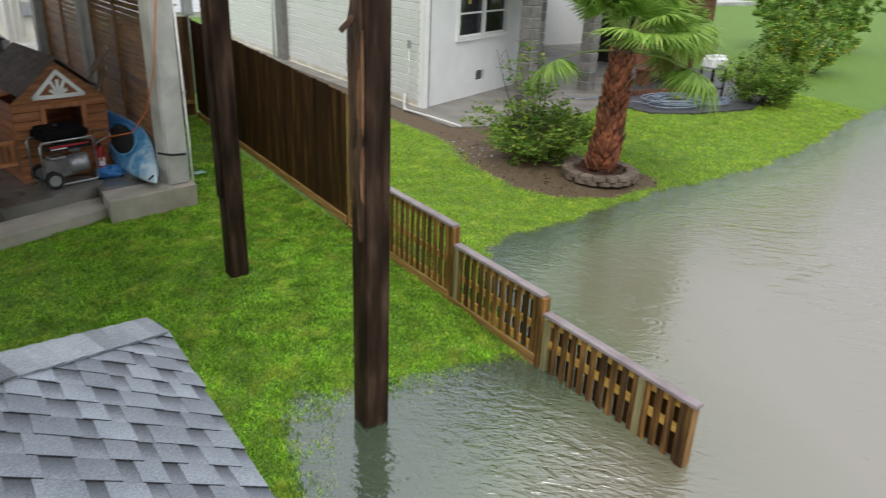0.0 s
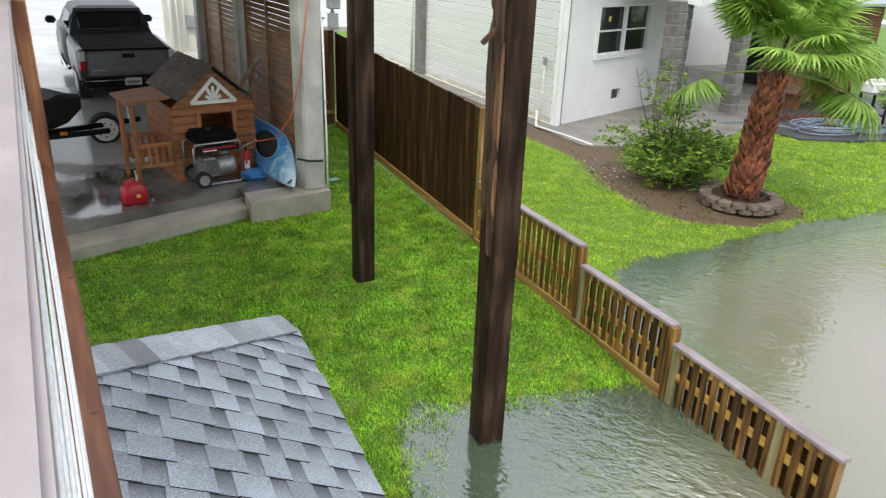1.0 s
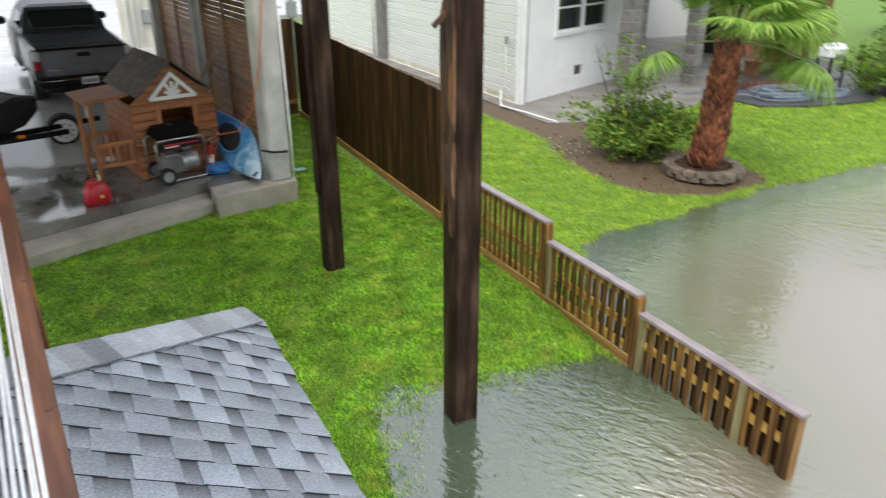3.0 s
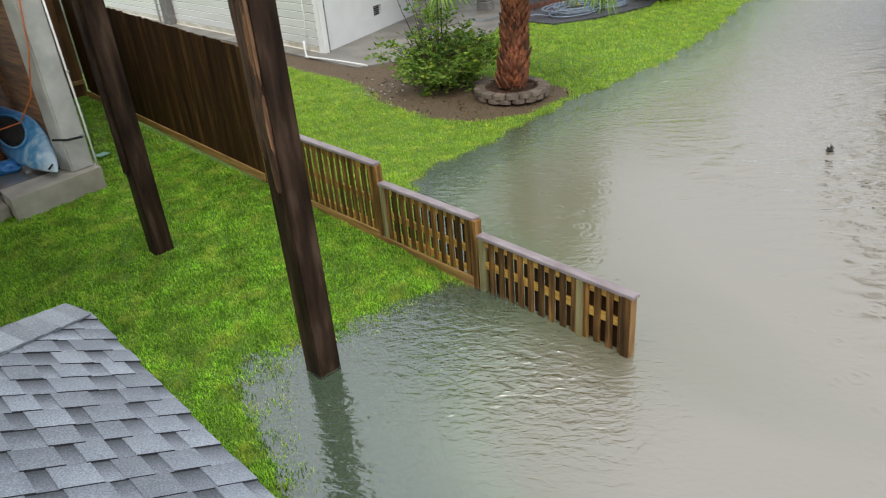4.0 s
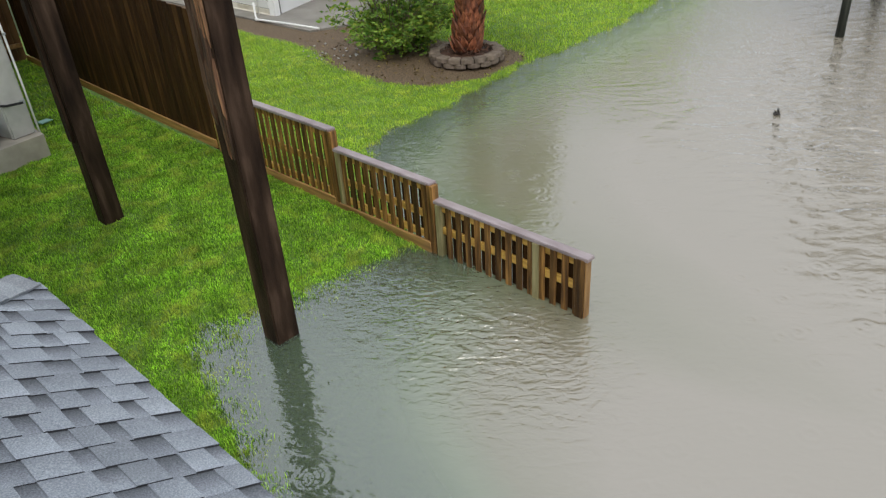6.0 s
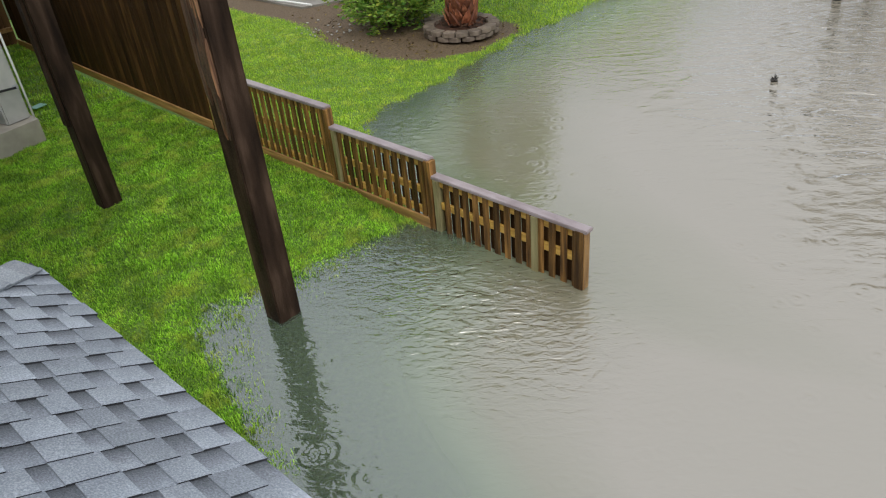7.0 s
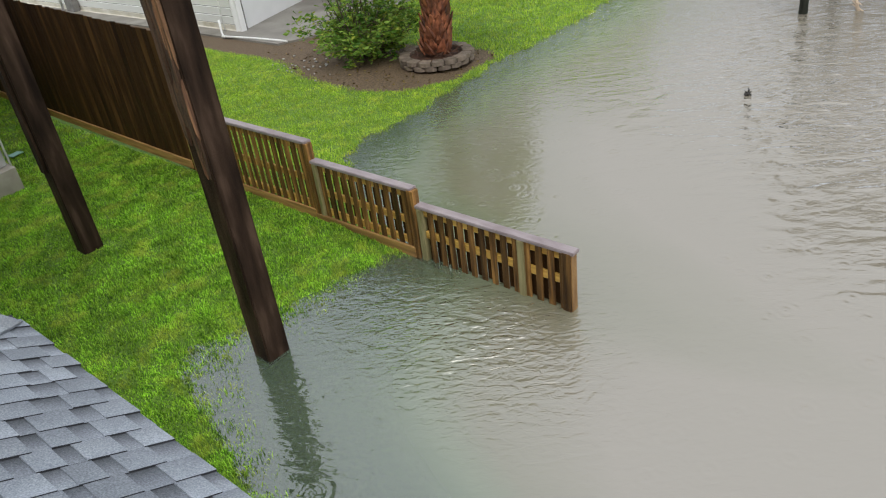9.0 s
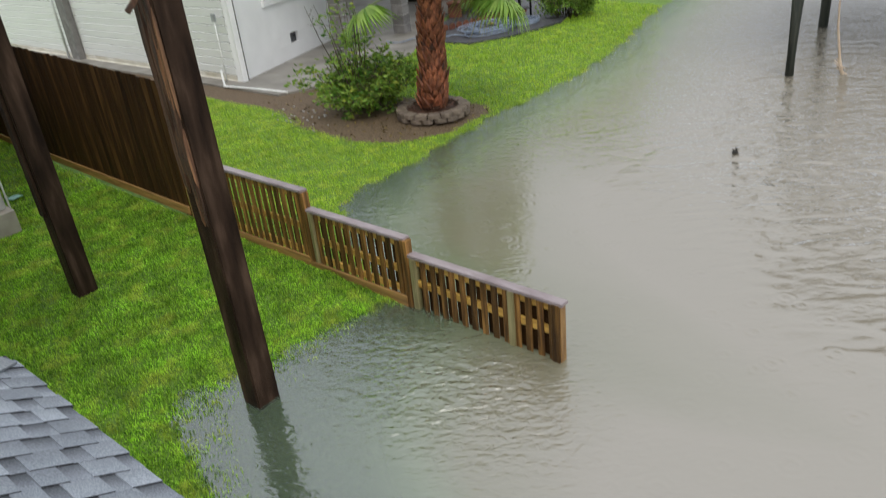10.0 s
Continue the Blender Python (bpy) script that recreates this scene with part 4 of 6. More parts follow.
rest = bmesh.new()
for c_ in range(32):
    yb = HIPY - 0.10 - (c_ + 1) * EXPO    # the butt line of this course
    u = -0.012 * rsh.random()
    flip = c_ % 2 == 0
    while u < 1.30:
        w_ = rsh.choice((0.11, 0.13, 0.15, 0.17)) if flip else rsh.choice((0.07, 0.09, 0.12))
        flip = not flip
        long_ = min(EXPO + 0.02, hip_limit(u + w_) + 0.02 - yb)
        if long_ > 0.03 and c_ < 21:
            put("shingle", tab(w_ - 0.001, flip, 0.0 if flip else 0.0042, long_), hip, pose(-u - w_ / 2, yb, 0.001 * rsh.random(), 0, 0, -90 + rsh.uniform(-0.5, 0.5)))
        elif long_ > 0.03:
            bm_box(w_ - 0.002, EXPO, 0.008, bm=rest, at=(-u - w_ / 2, yb + EXPO / 2, 0.0 if flip else 0.005))
        u += w_
tagged(part("shingle_field", rest, M["shingle"], hip), kind="stuff")
# hip cap: bent pieces overlapping up the hip
capdir = Vector((-1, -cr_, 0)).normalized()
capz = math.degrees(math.atan2(capdir.y, capdir.x))
cb = bmesh.new()
for a, (w0, dz) in ((0, (0.0, 0.0)),):
    prof = [(-0.15, -0.115), (-0.10, -0.075), (-0.03, -0.008), (0.0, 0.009), (0.03, 0.009), (0.15, -0.006)]
    r0 = [(-0.03, y_, z_ + 0.020) for y_, z_ in prof] + [(-0.03, y_, z_ + 0.008) for y_, z_ in prof[::-1]]
    r1 = [(0.16, y_, z_ + 0.010) for y_, z_ in prof] + [(0.16, y_, z_ - 0.002) for y_, z_ in prof[::-1]]
    bm_loft([r0, r1], cb, smooth=False)
cap_me = mesh("cap_shingle", cb, M["shingle_cap"])
for i in range(1, 14):
    p = Vector((0.0, HIPY + 0.01, 0)) + capdir * (i * 0.143 + 0.05)
    put("cap_shingle", cap_me, hip, pose(p.x, p.y, 0.016, 0, 0, capz))
part("back_slope", bm_prism([(0.0, hip_limit(0)), (-1.62, hip_limit(1.62)), (-1.62, hip_limit(0))], -0.9, -0.86), M["tar"], hip)
part("drip_edge", bm_box(0.02, 5.2, 0.04, 0.003, at=(0.006, 0.4, -0.03)), M["utilgrey"], hip)
solid("wall_hut", bm_prism([(-3.0, -2.0), (-0.25, -2.0), (-0.25, 2.9), (-3.0, 2.9)], -0.3, 2.05), M["siding"], "plain wall of the outbuilding below the roof", "wall", kind="structure")

# ---- deck and its cord railing ----
RZ = 5.35
rail = thing("deck_railing", pose(-0.731, -0.02, 2.98, 0, 0, RZ), "deck railing with mauve cap, white cords and stained timber", "railing")
part("cap_board", bm_box(0.162, 4.04, 0.026, 0.005, 2, at=(-0.075, 1.66, 0.957)), M["railcap"], rail, "mauve painted cap board")
part("bottom_rail", bm_box(0.089, 3.9, 0.04, 0.004, at=(0.013, 1.62, 0.08)), M["stain"], rail, "red brown stained bottom rail")
part("top_rail", bm_box(0.04, 3.9, 0.085, 0.004, at=(-0.145, 1.62, 0.885)), M["stain"], rail)
part("end_post", bm_box(0.115, 0.115, 4.2, 0.006, at=(0.008, 3.54, -1.18)), M["stain_up"], rail, "orange brown stained end post")
part("post", bm_box(0.09, 0.09, 0.9, 0.006, at=(-0.095, -0.30, 0.47)), M["stain_up"], rail)
for za, zb, xc_, r_ in ((0.15, 0.15, 0.002, 0.0036), (0.34, 0.34, -0.003, 0.0036), (0.50, 0.50, -0.010, 0.0036), (0.65, 0.65, -0.014, 0.0036),
                        (0.15, 0.62, -0.004, 0.003), (0.34, 0.80, -0.008, 0.003), (0.50, 0.86, -0.014, 0.003), (0.12, 0.40, 0.0, 0.003)):
    part("cord", bm_tube([(xc_, -0.28 + 3.76 * k / 8, za + (zb - za) * k / 8 - 0.010 * math.sin(k * math.pi / 8)) for k in range(9)], r_, 8), M["cable"], rail)
for y_, x_, r_ in ((0.55, 0.03, 0.010), (1.12, 0.036, 0.013), (2.0, 0.042, 0.010), (2.9, 0.03, 0.011)):
    part("knot", bm_tube([(x_, y_, 0.099), (x_, y_, 0.1016)], r_, 12, taper=0.8), M["trim"], rail, "dark knot in the rail")
for i in range(4):
    part("screw", bm_tube([(-0.03, 0.3 + i, 0.098), (-0.03, 0.3 + i, 0.102)], 0.006, 8), M["steel"], rail)
rail2 = thing("deck_railing", pose(-1.175, 3.60, 2.98, 0, 0, RZ + 90), "deck railing turning the corner with mauve cap", "railing")
part("cap_board", bm_box(0.15, 3.0, 0.038, 0.006, 2, at=(0.0, 1.58, 0.951)), M["railcap"], rail2, "mauve painted cap board")
part("top_rail", bm_box(0.04, 3.0, 0.085, 0.004, at=(0, 1.6, 0.885)), M["stain"], rail2)
part("bottom_rail", bm_box(0.085, 3.0, 0.04, 0.004, at=(0, 1.6, 0.08)), M["stain"], rail2)
# unseen wall added behind the deck to cut off light from the west
solid("wall_house", bm_box(0.2, 18.0, 7.5, at=(-5.2, -5.2, 3.75)), M["siding"], "unseen plain wall added behind the deck to block light", "wall", kind="structure")
solid("deck", bm_box(4.0, 7.0, 0.15, at=(-2.895, 0.13, 2.90), rot=(0, 0, RZ)), M["stain"], "stained timber deck floor behind the railing", "deck", kind="structure")


def floor_z(y):
    return 0.43 + (RAMP - 0.43) * min(max((y - 13.5) / 4.5, 0), 1)


# ---- pickup truck ----
def wheel_part(parent, x, y, z, r, w, spokes):
    b = bm_tube([(-w / 2, 0, 0), (-w * 0.3, 0, 0), (w * 0.3, 0, 0), (w / 2, 0, 0)], r, 24)
    tyre = part("wheel", b, M["rubber"], parent, "", pose(x, y, z))
    part("rim", bm_tube([(-w / 2 - 0.006, 0, 0), (w / 2 + 0.006, 0, 0)], r * 0.62, 20), M["steel"], tyre, "bright wheel rim")
    return tyre


def section(w0, w1, z0, z1, y, crown=0.0):
    """A body cross-section: w0 half width low, w1 half width high."""
    return [(-w0, y, z0), (w0, y, z0), (w0 + 0.02, y, z0 + (z1 - z0) * 0.35), (w1, y, z1 - 0.05), (w1 - 0.06, y, z1 + crown), (-w1 + 0.06, y, z1 + crown), (-w1, y, z1 - 0.05), (-w0 - 0.02, y, z0 + (z1 - z0) * 0.35)]


truck = thing("pickup_truck", pose(-0.33, 16.3, floor_z(17.2) - 0.06, 4.0, 0, 7) @ Matrix.Diagonal((1.05, 1.05, 0.96, 1)), "dark grey pickup truck with a black bed cover", "truck")
part("bed", bm_loft([section(0.88, 0.90, 0.62, 1.22, 0.12), section(0.90, 0.92, 0.55, 1.22, 0.4), section(0.91, 0.92, 0.5, 1.22, 2.0)]), M["truckside"], truck)
part("cab_body", bm_loft([section(0.91, 0.92, 0.42, 1.2, 2.04), section(0.92, 0.92, 0.4, 1.18, 3.6), section(0.91, 0.9, 0.42, 1.14, 4.3), section(0.88, 0.84, 0.45, 1.06, 5.1), section(0.8, 0.7, 0.55, 0.92, 5.35)]), M["truckside"], truck)
part("cab", bm_loft([[(-0.86, 2.05, 1.15), (0.86, 2.05, 1.15), (0.86, 4.15, 1.13), (-0.86, 4.15, 1.13)],
                     [(-0.76, 2.22, 1.5), (0.76, 2.22, 1.5), (0.78, 3.75, 1.5), (-0.78, 3.75, 1.5)],
                     [(-0.68, 2.38, 1.76), (0.68, 2.38, 1.76), (0.68, 3.3, 1.78), (-0.68, 3.3, 1.78)],
                     [(-0.55, 2.5, 1.81), (0.55, 2.5, 1.81), (0.55, 3.15, 1.83), (-0.55, 3.15, 1.83)]], smooth=False), M["truckgrey"], truck)
part("rear_window", bm_box(1.28, 0.012, 0.42, 0.03, at=(0, 2.215, 1.50), rot=(-31, 0, 0)), M["glass"], truck, "dark rear window")
for xx in (-0.22, 0.22):
    part("window_bar", bm_box(0.02, 0.016, 0.40, at=(xx, 2.205, 1.50), rot=(-31, 0, 0)), M["black"], truck)
for sgn in (-1, 1):
    part("side_window", bm_box(0.012, 1.15, 0.34, 0.02, at=(sgn * 0.79, 2.95, 1.47), rot=(0, sgn * -20, 0)), M["glass"], truck)
    mir = part("mirror", bm_box(0.22, 0.12, 0.18, 0.04, 2, at=(sgn * 1.06, 3.75, 1.28)), M["black"], truck, "black side mirror")
    part("mirror_glass", bm_box(0.17, 0.01, 0.13, at=(sgn * 1.06, 3.685, 1.28)), M["glass"], mir)
    part("tail_lamp", bm_box(0.13, 0.08, 0.20, 0.02, at=(sgn * 0.84, 0.10, 0.92)), M["lens_red"], truck, "red tail lamp")
    part("tail_lamp", bm_box(0.128, 0.08, 0.20, 0.02, at=(sgn * 0.84, 0.10, 1.12)), M["lens_clear"], truck, "clear reversing lamp")
    part("step_bar", bm_tube([(sgn * 0.93, 2.1, 0.42), (sgn * 0.97, 2.3, 0.38), (sgn * 0.97, 3.6, 0.38), (sgn * 0.93, 3.8, 0.42)], 0.035, 8), M["chrome"], truck, "chrome side step")
    for yy in (1.05, 4.35):
        wheel_part(truck, sgn * 0.80, yy, 0.38, 0.38, 0.24, 6)
part("bed_cover", bm_box(1.60, 1.84, 0.035, 0.012, 2, at=(0, 1.07, 1.235)), M["vinyl"], truck, "black vinyl bed cover")
for yy in (0.5, 1.1, 1.7):
    part("cover_seam", bm_box(1.56, 0.02, 0.008, at=(0, yy, 1.256)), M["rubber"], truck)
tail = part("tailgate", bm_box(1.52, 0.07, 0.52, 0.025, 2, at=(0, 0.09, 0.95)), M["silver"], truck, "silver grey tailgate")
part("tailgate_crease", bm_box(1.40, 0.02, 0.16, 0.008, at=(0, 0.052, 0.84)), M["silver"], tail)
part("handle", bm_box(0.24, 0.03, 0.085, 0.012, at=(0, 0.05, 1.12)), M["black"], tail, "black tailgate handle")
part("badge", bm_box(0.3, 0.006, 0.022, at=(-0.52, 0.041, 0.83)), M["chrome"], tail)
part("bumper", bm_box(1.82, 0.2, 0.20, 0.05, 2, at=(0, 0.0, 0.58)), M["black"], truck, "black rear bumper")
part("bumper_trim", bm_box(1.70, 0.02, 0.03, 0.006, at=(0, -0.105, 0.64)), M["chrome"], truck)
pl_ = part("licence_plate", bm_box(0.31, 0.012, 0.16, 0.004, at=(0.02, -0.112, 0.60)), M["plate"], truck, "white licence plate")
for i in range(6):
    part("plate_bar", bm_box(0.028, 0.004, 0.06, at=(-0.085 + i * 0.042, -0.120, 0.59)), M["ink"], pl_)
part("hitch", bm_box(0.08, 0.3, 0.08, 0.01, at=(0, -0.1, 0.42)), M["rubber"], truck)
part("underbody", bm_box(1.5, 4.6, 0.3, 0.05, at=(0, 2.6, 0.42)), M["rubber"], truck)

# ---- covered jet ski on its trailer ----
trl = thing("boat_trailer", pose(-1.72, 13.75, floor_z(14.0)), "black steel trailer with a spare wheel on its tongue", "trailer")
part("tongue", bm_box(0.09, 2.6, 0.09, 0.008, at=(0.28, 0.5, 0.45), rot=(0, 0, -62)), M["black"], trl)
part("cross_beam", bm_box(0.09, 1.6, 0.09, 0.008, at=(0.1, 0.1, 0.42), rot=(0, 0, -74)), M["black"], trl)
part("jack", bm_tube([(1.25, 0.98, 0.0), (1.25, 0.98, 0.75)], 0.035, 10), M["steel"], trl)
part("marker_lamp", bm_box(0.12, 0.05, 0.06, 0.008, at=(0.12, -0.09, 0.50)), M["amber"], trl, "amber marker lamp")
tw = part("wheel", bm_tube([(0, -0.10, 0), (0, -0.06, 0), (0, 0.06, 0), (0, 0.10, 0)], 0.29, 28), M["rubber"], trl, "", pose(0.78, 0.85, 0.36, 8, 0, 8))
rimb = bm_tube([(0, -0.125, 0), (0, -0.09, 0)], 0.225, 24)
rim = part("rim", rimb, M["white"], tw, "white spoked steel rim")
for k in range(8):
    a = k * math.pi / 4
    part("slot", bm_box(0.035, 0.012, 0.045, 0.008, at=(0.14 * math.cos(a), -0.122, 0.135 * math.sin(a)), rot=(0, -math.degrees(a), 0)), M["rubber"], tw)
part("hub", bm_tube([(0, -0.15, 0), (0, -0.12, 0)], 0.04, 14), M["steel"], tw)
ski = thing("jet_ski", pose(-2.80, 13.9, floor_z(14.3) + 0.36, 0, 0, -62) @ Matrix.Scale(1.12, 4), "dark grey covered jet ski on a trailer", "jet ski")
hull = []
for y, w_, zl, zh in ((-1.3, 0.40, 0.05, 0.34), (-0.8, 0.52, 0.0, 0.42), (0, 0.56, 0.0, 0.5), (0.7, 0.48, 0.02, 0.55), (1.2, 0.28, 0.12, 0.52), (1.5, 0.06, 0.3, 0.46)):
    hull.append([(-w_ * 0.5, y, zl), (w_ * 0.5, y, zl), (w_, y, zl + 0.2), (w_ * 0.8, y, zh), (0, y, zh + 0.08), (-w_ * 0.8, y, zh), (-w_, y, zl + 0.2)])
part("hull", bm_loft(hull), M["rubber"], ski)
cov = []
for y, w_, zh in ((-1.25, 0.30, 0.5), (-0.6, 0.36, 0.72), (0.0, 0.40, 0.82), (0.4, 0.42, 0.98), (0.9, 0.32, 0.72), (1.35, 0.1, 0.56)):
    cov.append([(-w_, y, 0.36), (-w_ * 0.85, y, zh * 0.75), (-w_ * 0.3, y, zh), (w_ * 0.3, y, zh), (w_ * 0.85, y, zh * 0.75), (w_, y, 0.36)])
part("cover", bm_loft(cov), M["silver"], ski, "dark grey fitted cover")
part("marking", bm_box(0.01, 0.5, 0.09, 0.01, at=(0.535, 0.1, 0.33), rot=(0, -28, 0)), M["white"], ski, "pale unreadable hull marking")

# ---- cedar playhouse ----
ph = thing("playhouse", pose(0.13, 12.0, 0.43, 0, 0, 11) @ Matrix.Scale(1.12, 4), "orange cedar playhouse with a porch and brown roof", "playhouse")
PW, PD, PH = 1.26, 1.5, 1.12
DX0, DX1, DZ0, DZ1 = 0.42, 0.90, 0.46, 1.02
plank_rows = 9
ph_h = PH / plank_rows
for i in range(plank_rows):
    z = (i + 0.5) * ph_h
    segs = [(0, DX0), (DX1, PW)] if DZ0 < z < DZ1 else [(0, PW)]
    for a, b in segs:
        part("plank", bm_box(b - a, 0.022, ph_h - 0.008, 0.004, at=((a + b) / 2, 0.0, z)), M["cedar"], ph)
    for xx in (0.011, PW - 0.011):
        part("plank", bm_box(0.022, PD, ph_h - 0.008, 0.004, at=(xx, PD / 2 + 0.012, z)), M["cedar"], ph)
part("back_wall", bm_box(PW, 0.022, PH, 0.004, at=(PW / 2, PD, PH / 2)), M["cedar"], ph)
part("floor_board", bm_box(PW - 0.05, PD - 0.05, 0.03, at=(PW / 2, PD / 2, 0.05)), M["cedar"], ph)
for yy0 in (0.0, PD):
    gb = bmesh.new()
    tri = [(0, PH), (PW, PH), (PW / 2, PH + 0.54)]
    v0 = [gb.verts.new((x, yy0 - 0.012, z)) for x, z in tri]
    v1 = [gb.verts.new((x, yy0 + 0.012, z)) for x, z in tri]
    gb.faces.new(v0)
    gb.faces.new(v1[::-1])
    for i in range(3):
        gb.faces.new((v0[i], v0[(i + 1) % 3], v1[(i + 1) % 3], v1[i]))
    part("gable", gb, M["cedar"], ph)
for a, b, zz0, zz1 in ((DX0 - 0.07, DX0, DZ0, DZ1 + 0.06), (DX1, DX1 + 0.07, DZ0, DZ1 + 0.06), (DX0, DX1, DZ1, DZ1 + 0.06), (DX0, DX1, DZ0 - 0.05, DZ0)):
    part("opening_trim", bm_box(b - a, 0.03, zz1 - zz0, 0.004, at=((a + b) / 2, -0.018, (zz0 + zz1) / 2)), M["cedar_up"], ph)
orn = bmesh.new()
T = [(0.30, PH + 0.06), (PW - 0.30, PH + 0.06), (PW / 2, PH + 0.40)]
for (x0, z0), (x1, z1) in zip(T, T[1:] + T[:1]):
    L = math.hypot(x1 - x0, z1 - z0)
    bm_box(L + 0.03, 0.022, 0.055, bm=orn, at=((x0 + x1) / 2, -0.03, (z0 + z1) / 2), rot=(0, -math.degrees(math.atan2(z1 - z0, x1 - x0)), 0))
for ang in (35, 65, 90, 115, 145):
    L = 0.14 if ang in (35, 145) else 0.22
    bm_box(L, 0.02, 0.045, bm=orn, at=(PW / 2 + math.cos(radians(ang)) * L / 2, -0.03, PH + 0.07 + math.sin(radians(ang)) * L / 2), rot=(0, -ang, 0))
part("gable_ornament", orn, M["white"], ph, "white sunburst gable ornament")
part("ornament_backing", bm_prism([(0.32, -0.018), (PW - 0.32, -0.018), (PW / 2, 0)], 0, 0.001), M["black"], ph, "", pose(0, 0, PH + 0.05))
rl = math.hypot(PW / 2 + 0.12, 0.70)
ra = math.degrees(math.atan2(0.54, PW / 2))
for sgn in (-1, 1):
    for i in range(7):
        u = 0.05 + i * 0.105
        cx = PW / 2 + sgn * u * math.cos(radians(ra))
        cz = PH + 0.60 - u * math.sin(radians(ra))
        part("roof_board", bm_box(0.115, PD + 0.3, 0.02, 0.004, at=(cx, PD / 2, cz), rot=(0, sgn * ra - sgn * 3, 0)), M["roofbrown"], ph)
# side porch
part("porch_roof", bm_box(0.62, 1.0, 0.04, 0.008, at=(-0.32, 0.44, 1.26), rot=(0, -5, 0)), M["cedar"], ph)
for yy in (0.02, 0.80):
    part("porch_post", bm_box(0.06, 0.06, 1.24, 0.006, at=(-0.54, yy, 0.62)), M["cedar_up"], ph)
for yy in (0.02, 0.80):
    for z in (0.30, 0.60):
        part("porch_rail", bm_box(0.50, 0.035, 0.06, 0.005, at=(-0.28, yy, z)), M["cedar"], ph)
    for i in range(5):
        part("baluster", bm_box(0.05, 0.02, 0.30, 0.004, at=(-0.47 + i * 0.1, yy, 0.45)), M["cedar_up"], ph)
part("bench", bm_box(0.50, 0.32, 0.03, 0.005, at=(-0.28, 0.62, 0.34)), M["cedar"], ph)

# ---- generator ----
gen = thing("generator", pose(0.38, 11.52, 0.43, 0, 0, 14) @ Matrix.Scale(1.16, 4), "portable generator with black tank and steel tube frame", "generator")
for yy in (0.0, 0.42):
    part("frame_tube", bm_tube([(0.0, yy, 0.06), (0.0, yy, 0.58), (0.03, yy, 0.63), (0.67, yy, 0.63), (0.70, yy, 0.58), (0.70, yy, 0.06), (0.66, yy, 0.03), (0.04, yy, 0.03), (0.0, yy, 0.06)], 0.016, 8), M["steel"], gen)
part("tank", bm_box(0.62, 0.44, 0.17, 0.045, 3, at=(0.35, 0.21, 0.70)), M["vinyl"], gen, "black fuel tank")
part("tank_cap", bm_tube([(0.3, 0.2, 0.78), (0.3, 0.2, 0.82)], 0.04, 14), M["rubber"], gen)
part("panel", bm_box(0.62, 0.05, 0.09, 0.008, at=(0.35, -0.01, 0.55)), M["black"], gen)
part("stripe", bm_box(0.5, 0.006, 0.022, at=(0.36, -0.038, 0.565)), M["red"], gen, "red and white stripe")
part("marking", bm_box(0.2, 0.006, 0.016, at=(0.22, -0.039, 0.535)), M["white"], gen)
part("engine", bm_box(0.26, 0.28, 0.28, 0.04, 2, at=(0.25, 0.2, 0.25)), M["alloy"], gen)
for i in range(7):
    part("fin", bm_box(0.012, 0.2, 0.2, 0.003, at=(0.14 + i * 0.03, 0.04, 0.27)), M["alloy"], gen)
part("alternator", bm_tube([(0.38, 0.2, 0.24), (0.42, 0.2, 0.24), (0.60, 0.2, 0.24), (0.64, 0.2, 0.24)], 0.13, 18), M["alloy"], gen)
part("muffler", bm_box(0.14, 0.1, 0.16, 0.03, at=(0.57, 0.36, 0.42)), M["steel"], gen)
for yy in (-0.03, 0.45):
    wheel_part(gen, 0, 0, 0, 0.12, 0.07, 4).matrix_basis = pose(0.10, yy, 0.12, 0, 0, 90)
part("handle", bm_tube([(0.70, 0.02, 0.5), (0.95, 0.02, 0.6), (0.97, 0.2, 0.62), (0.95, 0.4, 0.6), (0.70, 0.4, 0.5)], 0.013, 8), M["steel"], gen)

# ---- fire extinguisher, blue bag, fuel can ----
ext = thing("fire_extinguisher", pose(1.28, 11.98, 0.43), "red fire extinguisher standing by the generator", "extinguisher")
part("cylinder", bm_loft([[(0.065 * r * math.cos(k * math.pi / 8), 0.065 * r * math.sin(k * math.pi / 8), z) for k in range(16)] for z, r in ((0, 0.95), (0.02, 1), (0.40, 1), (0.45, 0.8), (0.48, 0.4))]), M["red"], ext)
part("valve", bm_box(0.05, 0.10, 0.05, 0.008, at=(0, -0.02, 0.51)), M["black"], ext)
part("label", bm_box(0.09, 0.004, 0.14, at=(0, -0.066, 0.24)), M["white"], ext, "white unreadable label")
bag = bmesh.new()
bmesh.ops.create_icosphere(bag, subdivisions=3, radius=0.2)
for v in bag.verts:
    k = 1 + 0.35 * noise.noise(v.co * 9)
    v.co = Vector((v.co.x * k * 1.2, v.co.y * k, max(0, v.co.z * k * 0.55 + 0.08)))
solid("blue_bag", bag, M["blue_bag"], "crumpled blue plastic bag on the concrete", "bag", m=pose(1.40, 11.86, 0.43))
can = thing("fuel_can", pose(-0.60, 11.10, 0.43, 0, 0, 20), "red plastic fuel can with a cream spout", "fuel can")
rings = []
for z, sx, sy in ((0.0, 0.17, 0.12), (0.02, 0.19, 0.14), (0.2, 0.19, 0.14), (0.28, 0.15, 0.11), (0.33, 0.08, 0.07)):
    rings.append([(sx * math.copysign(abs(math.cos(t)) ** 0.5, math.cos(t)), sy * math.copysign(abs(math.sin(t)) ** 0.5, math.sin(t)), z) for t in [k * math.pi / 10 for k in range(20)]])
part("body", bm_loft(rings), M["red"], can)
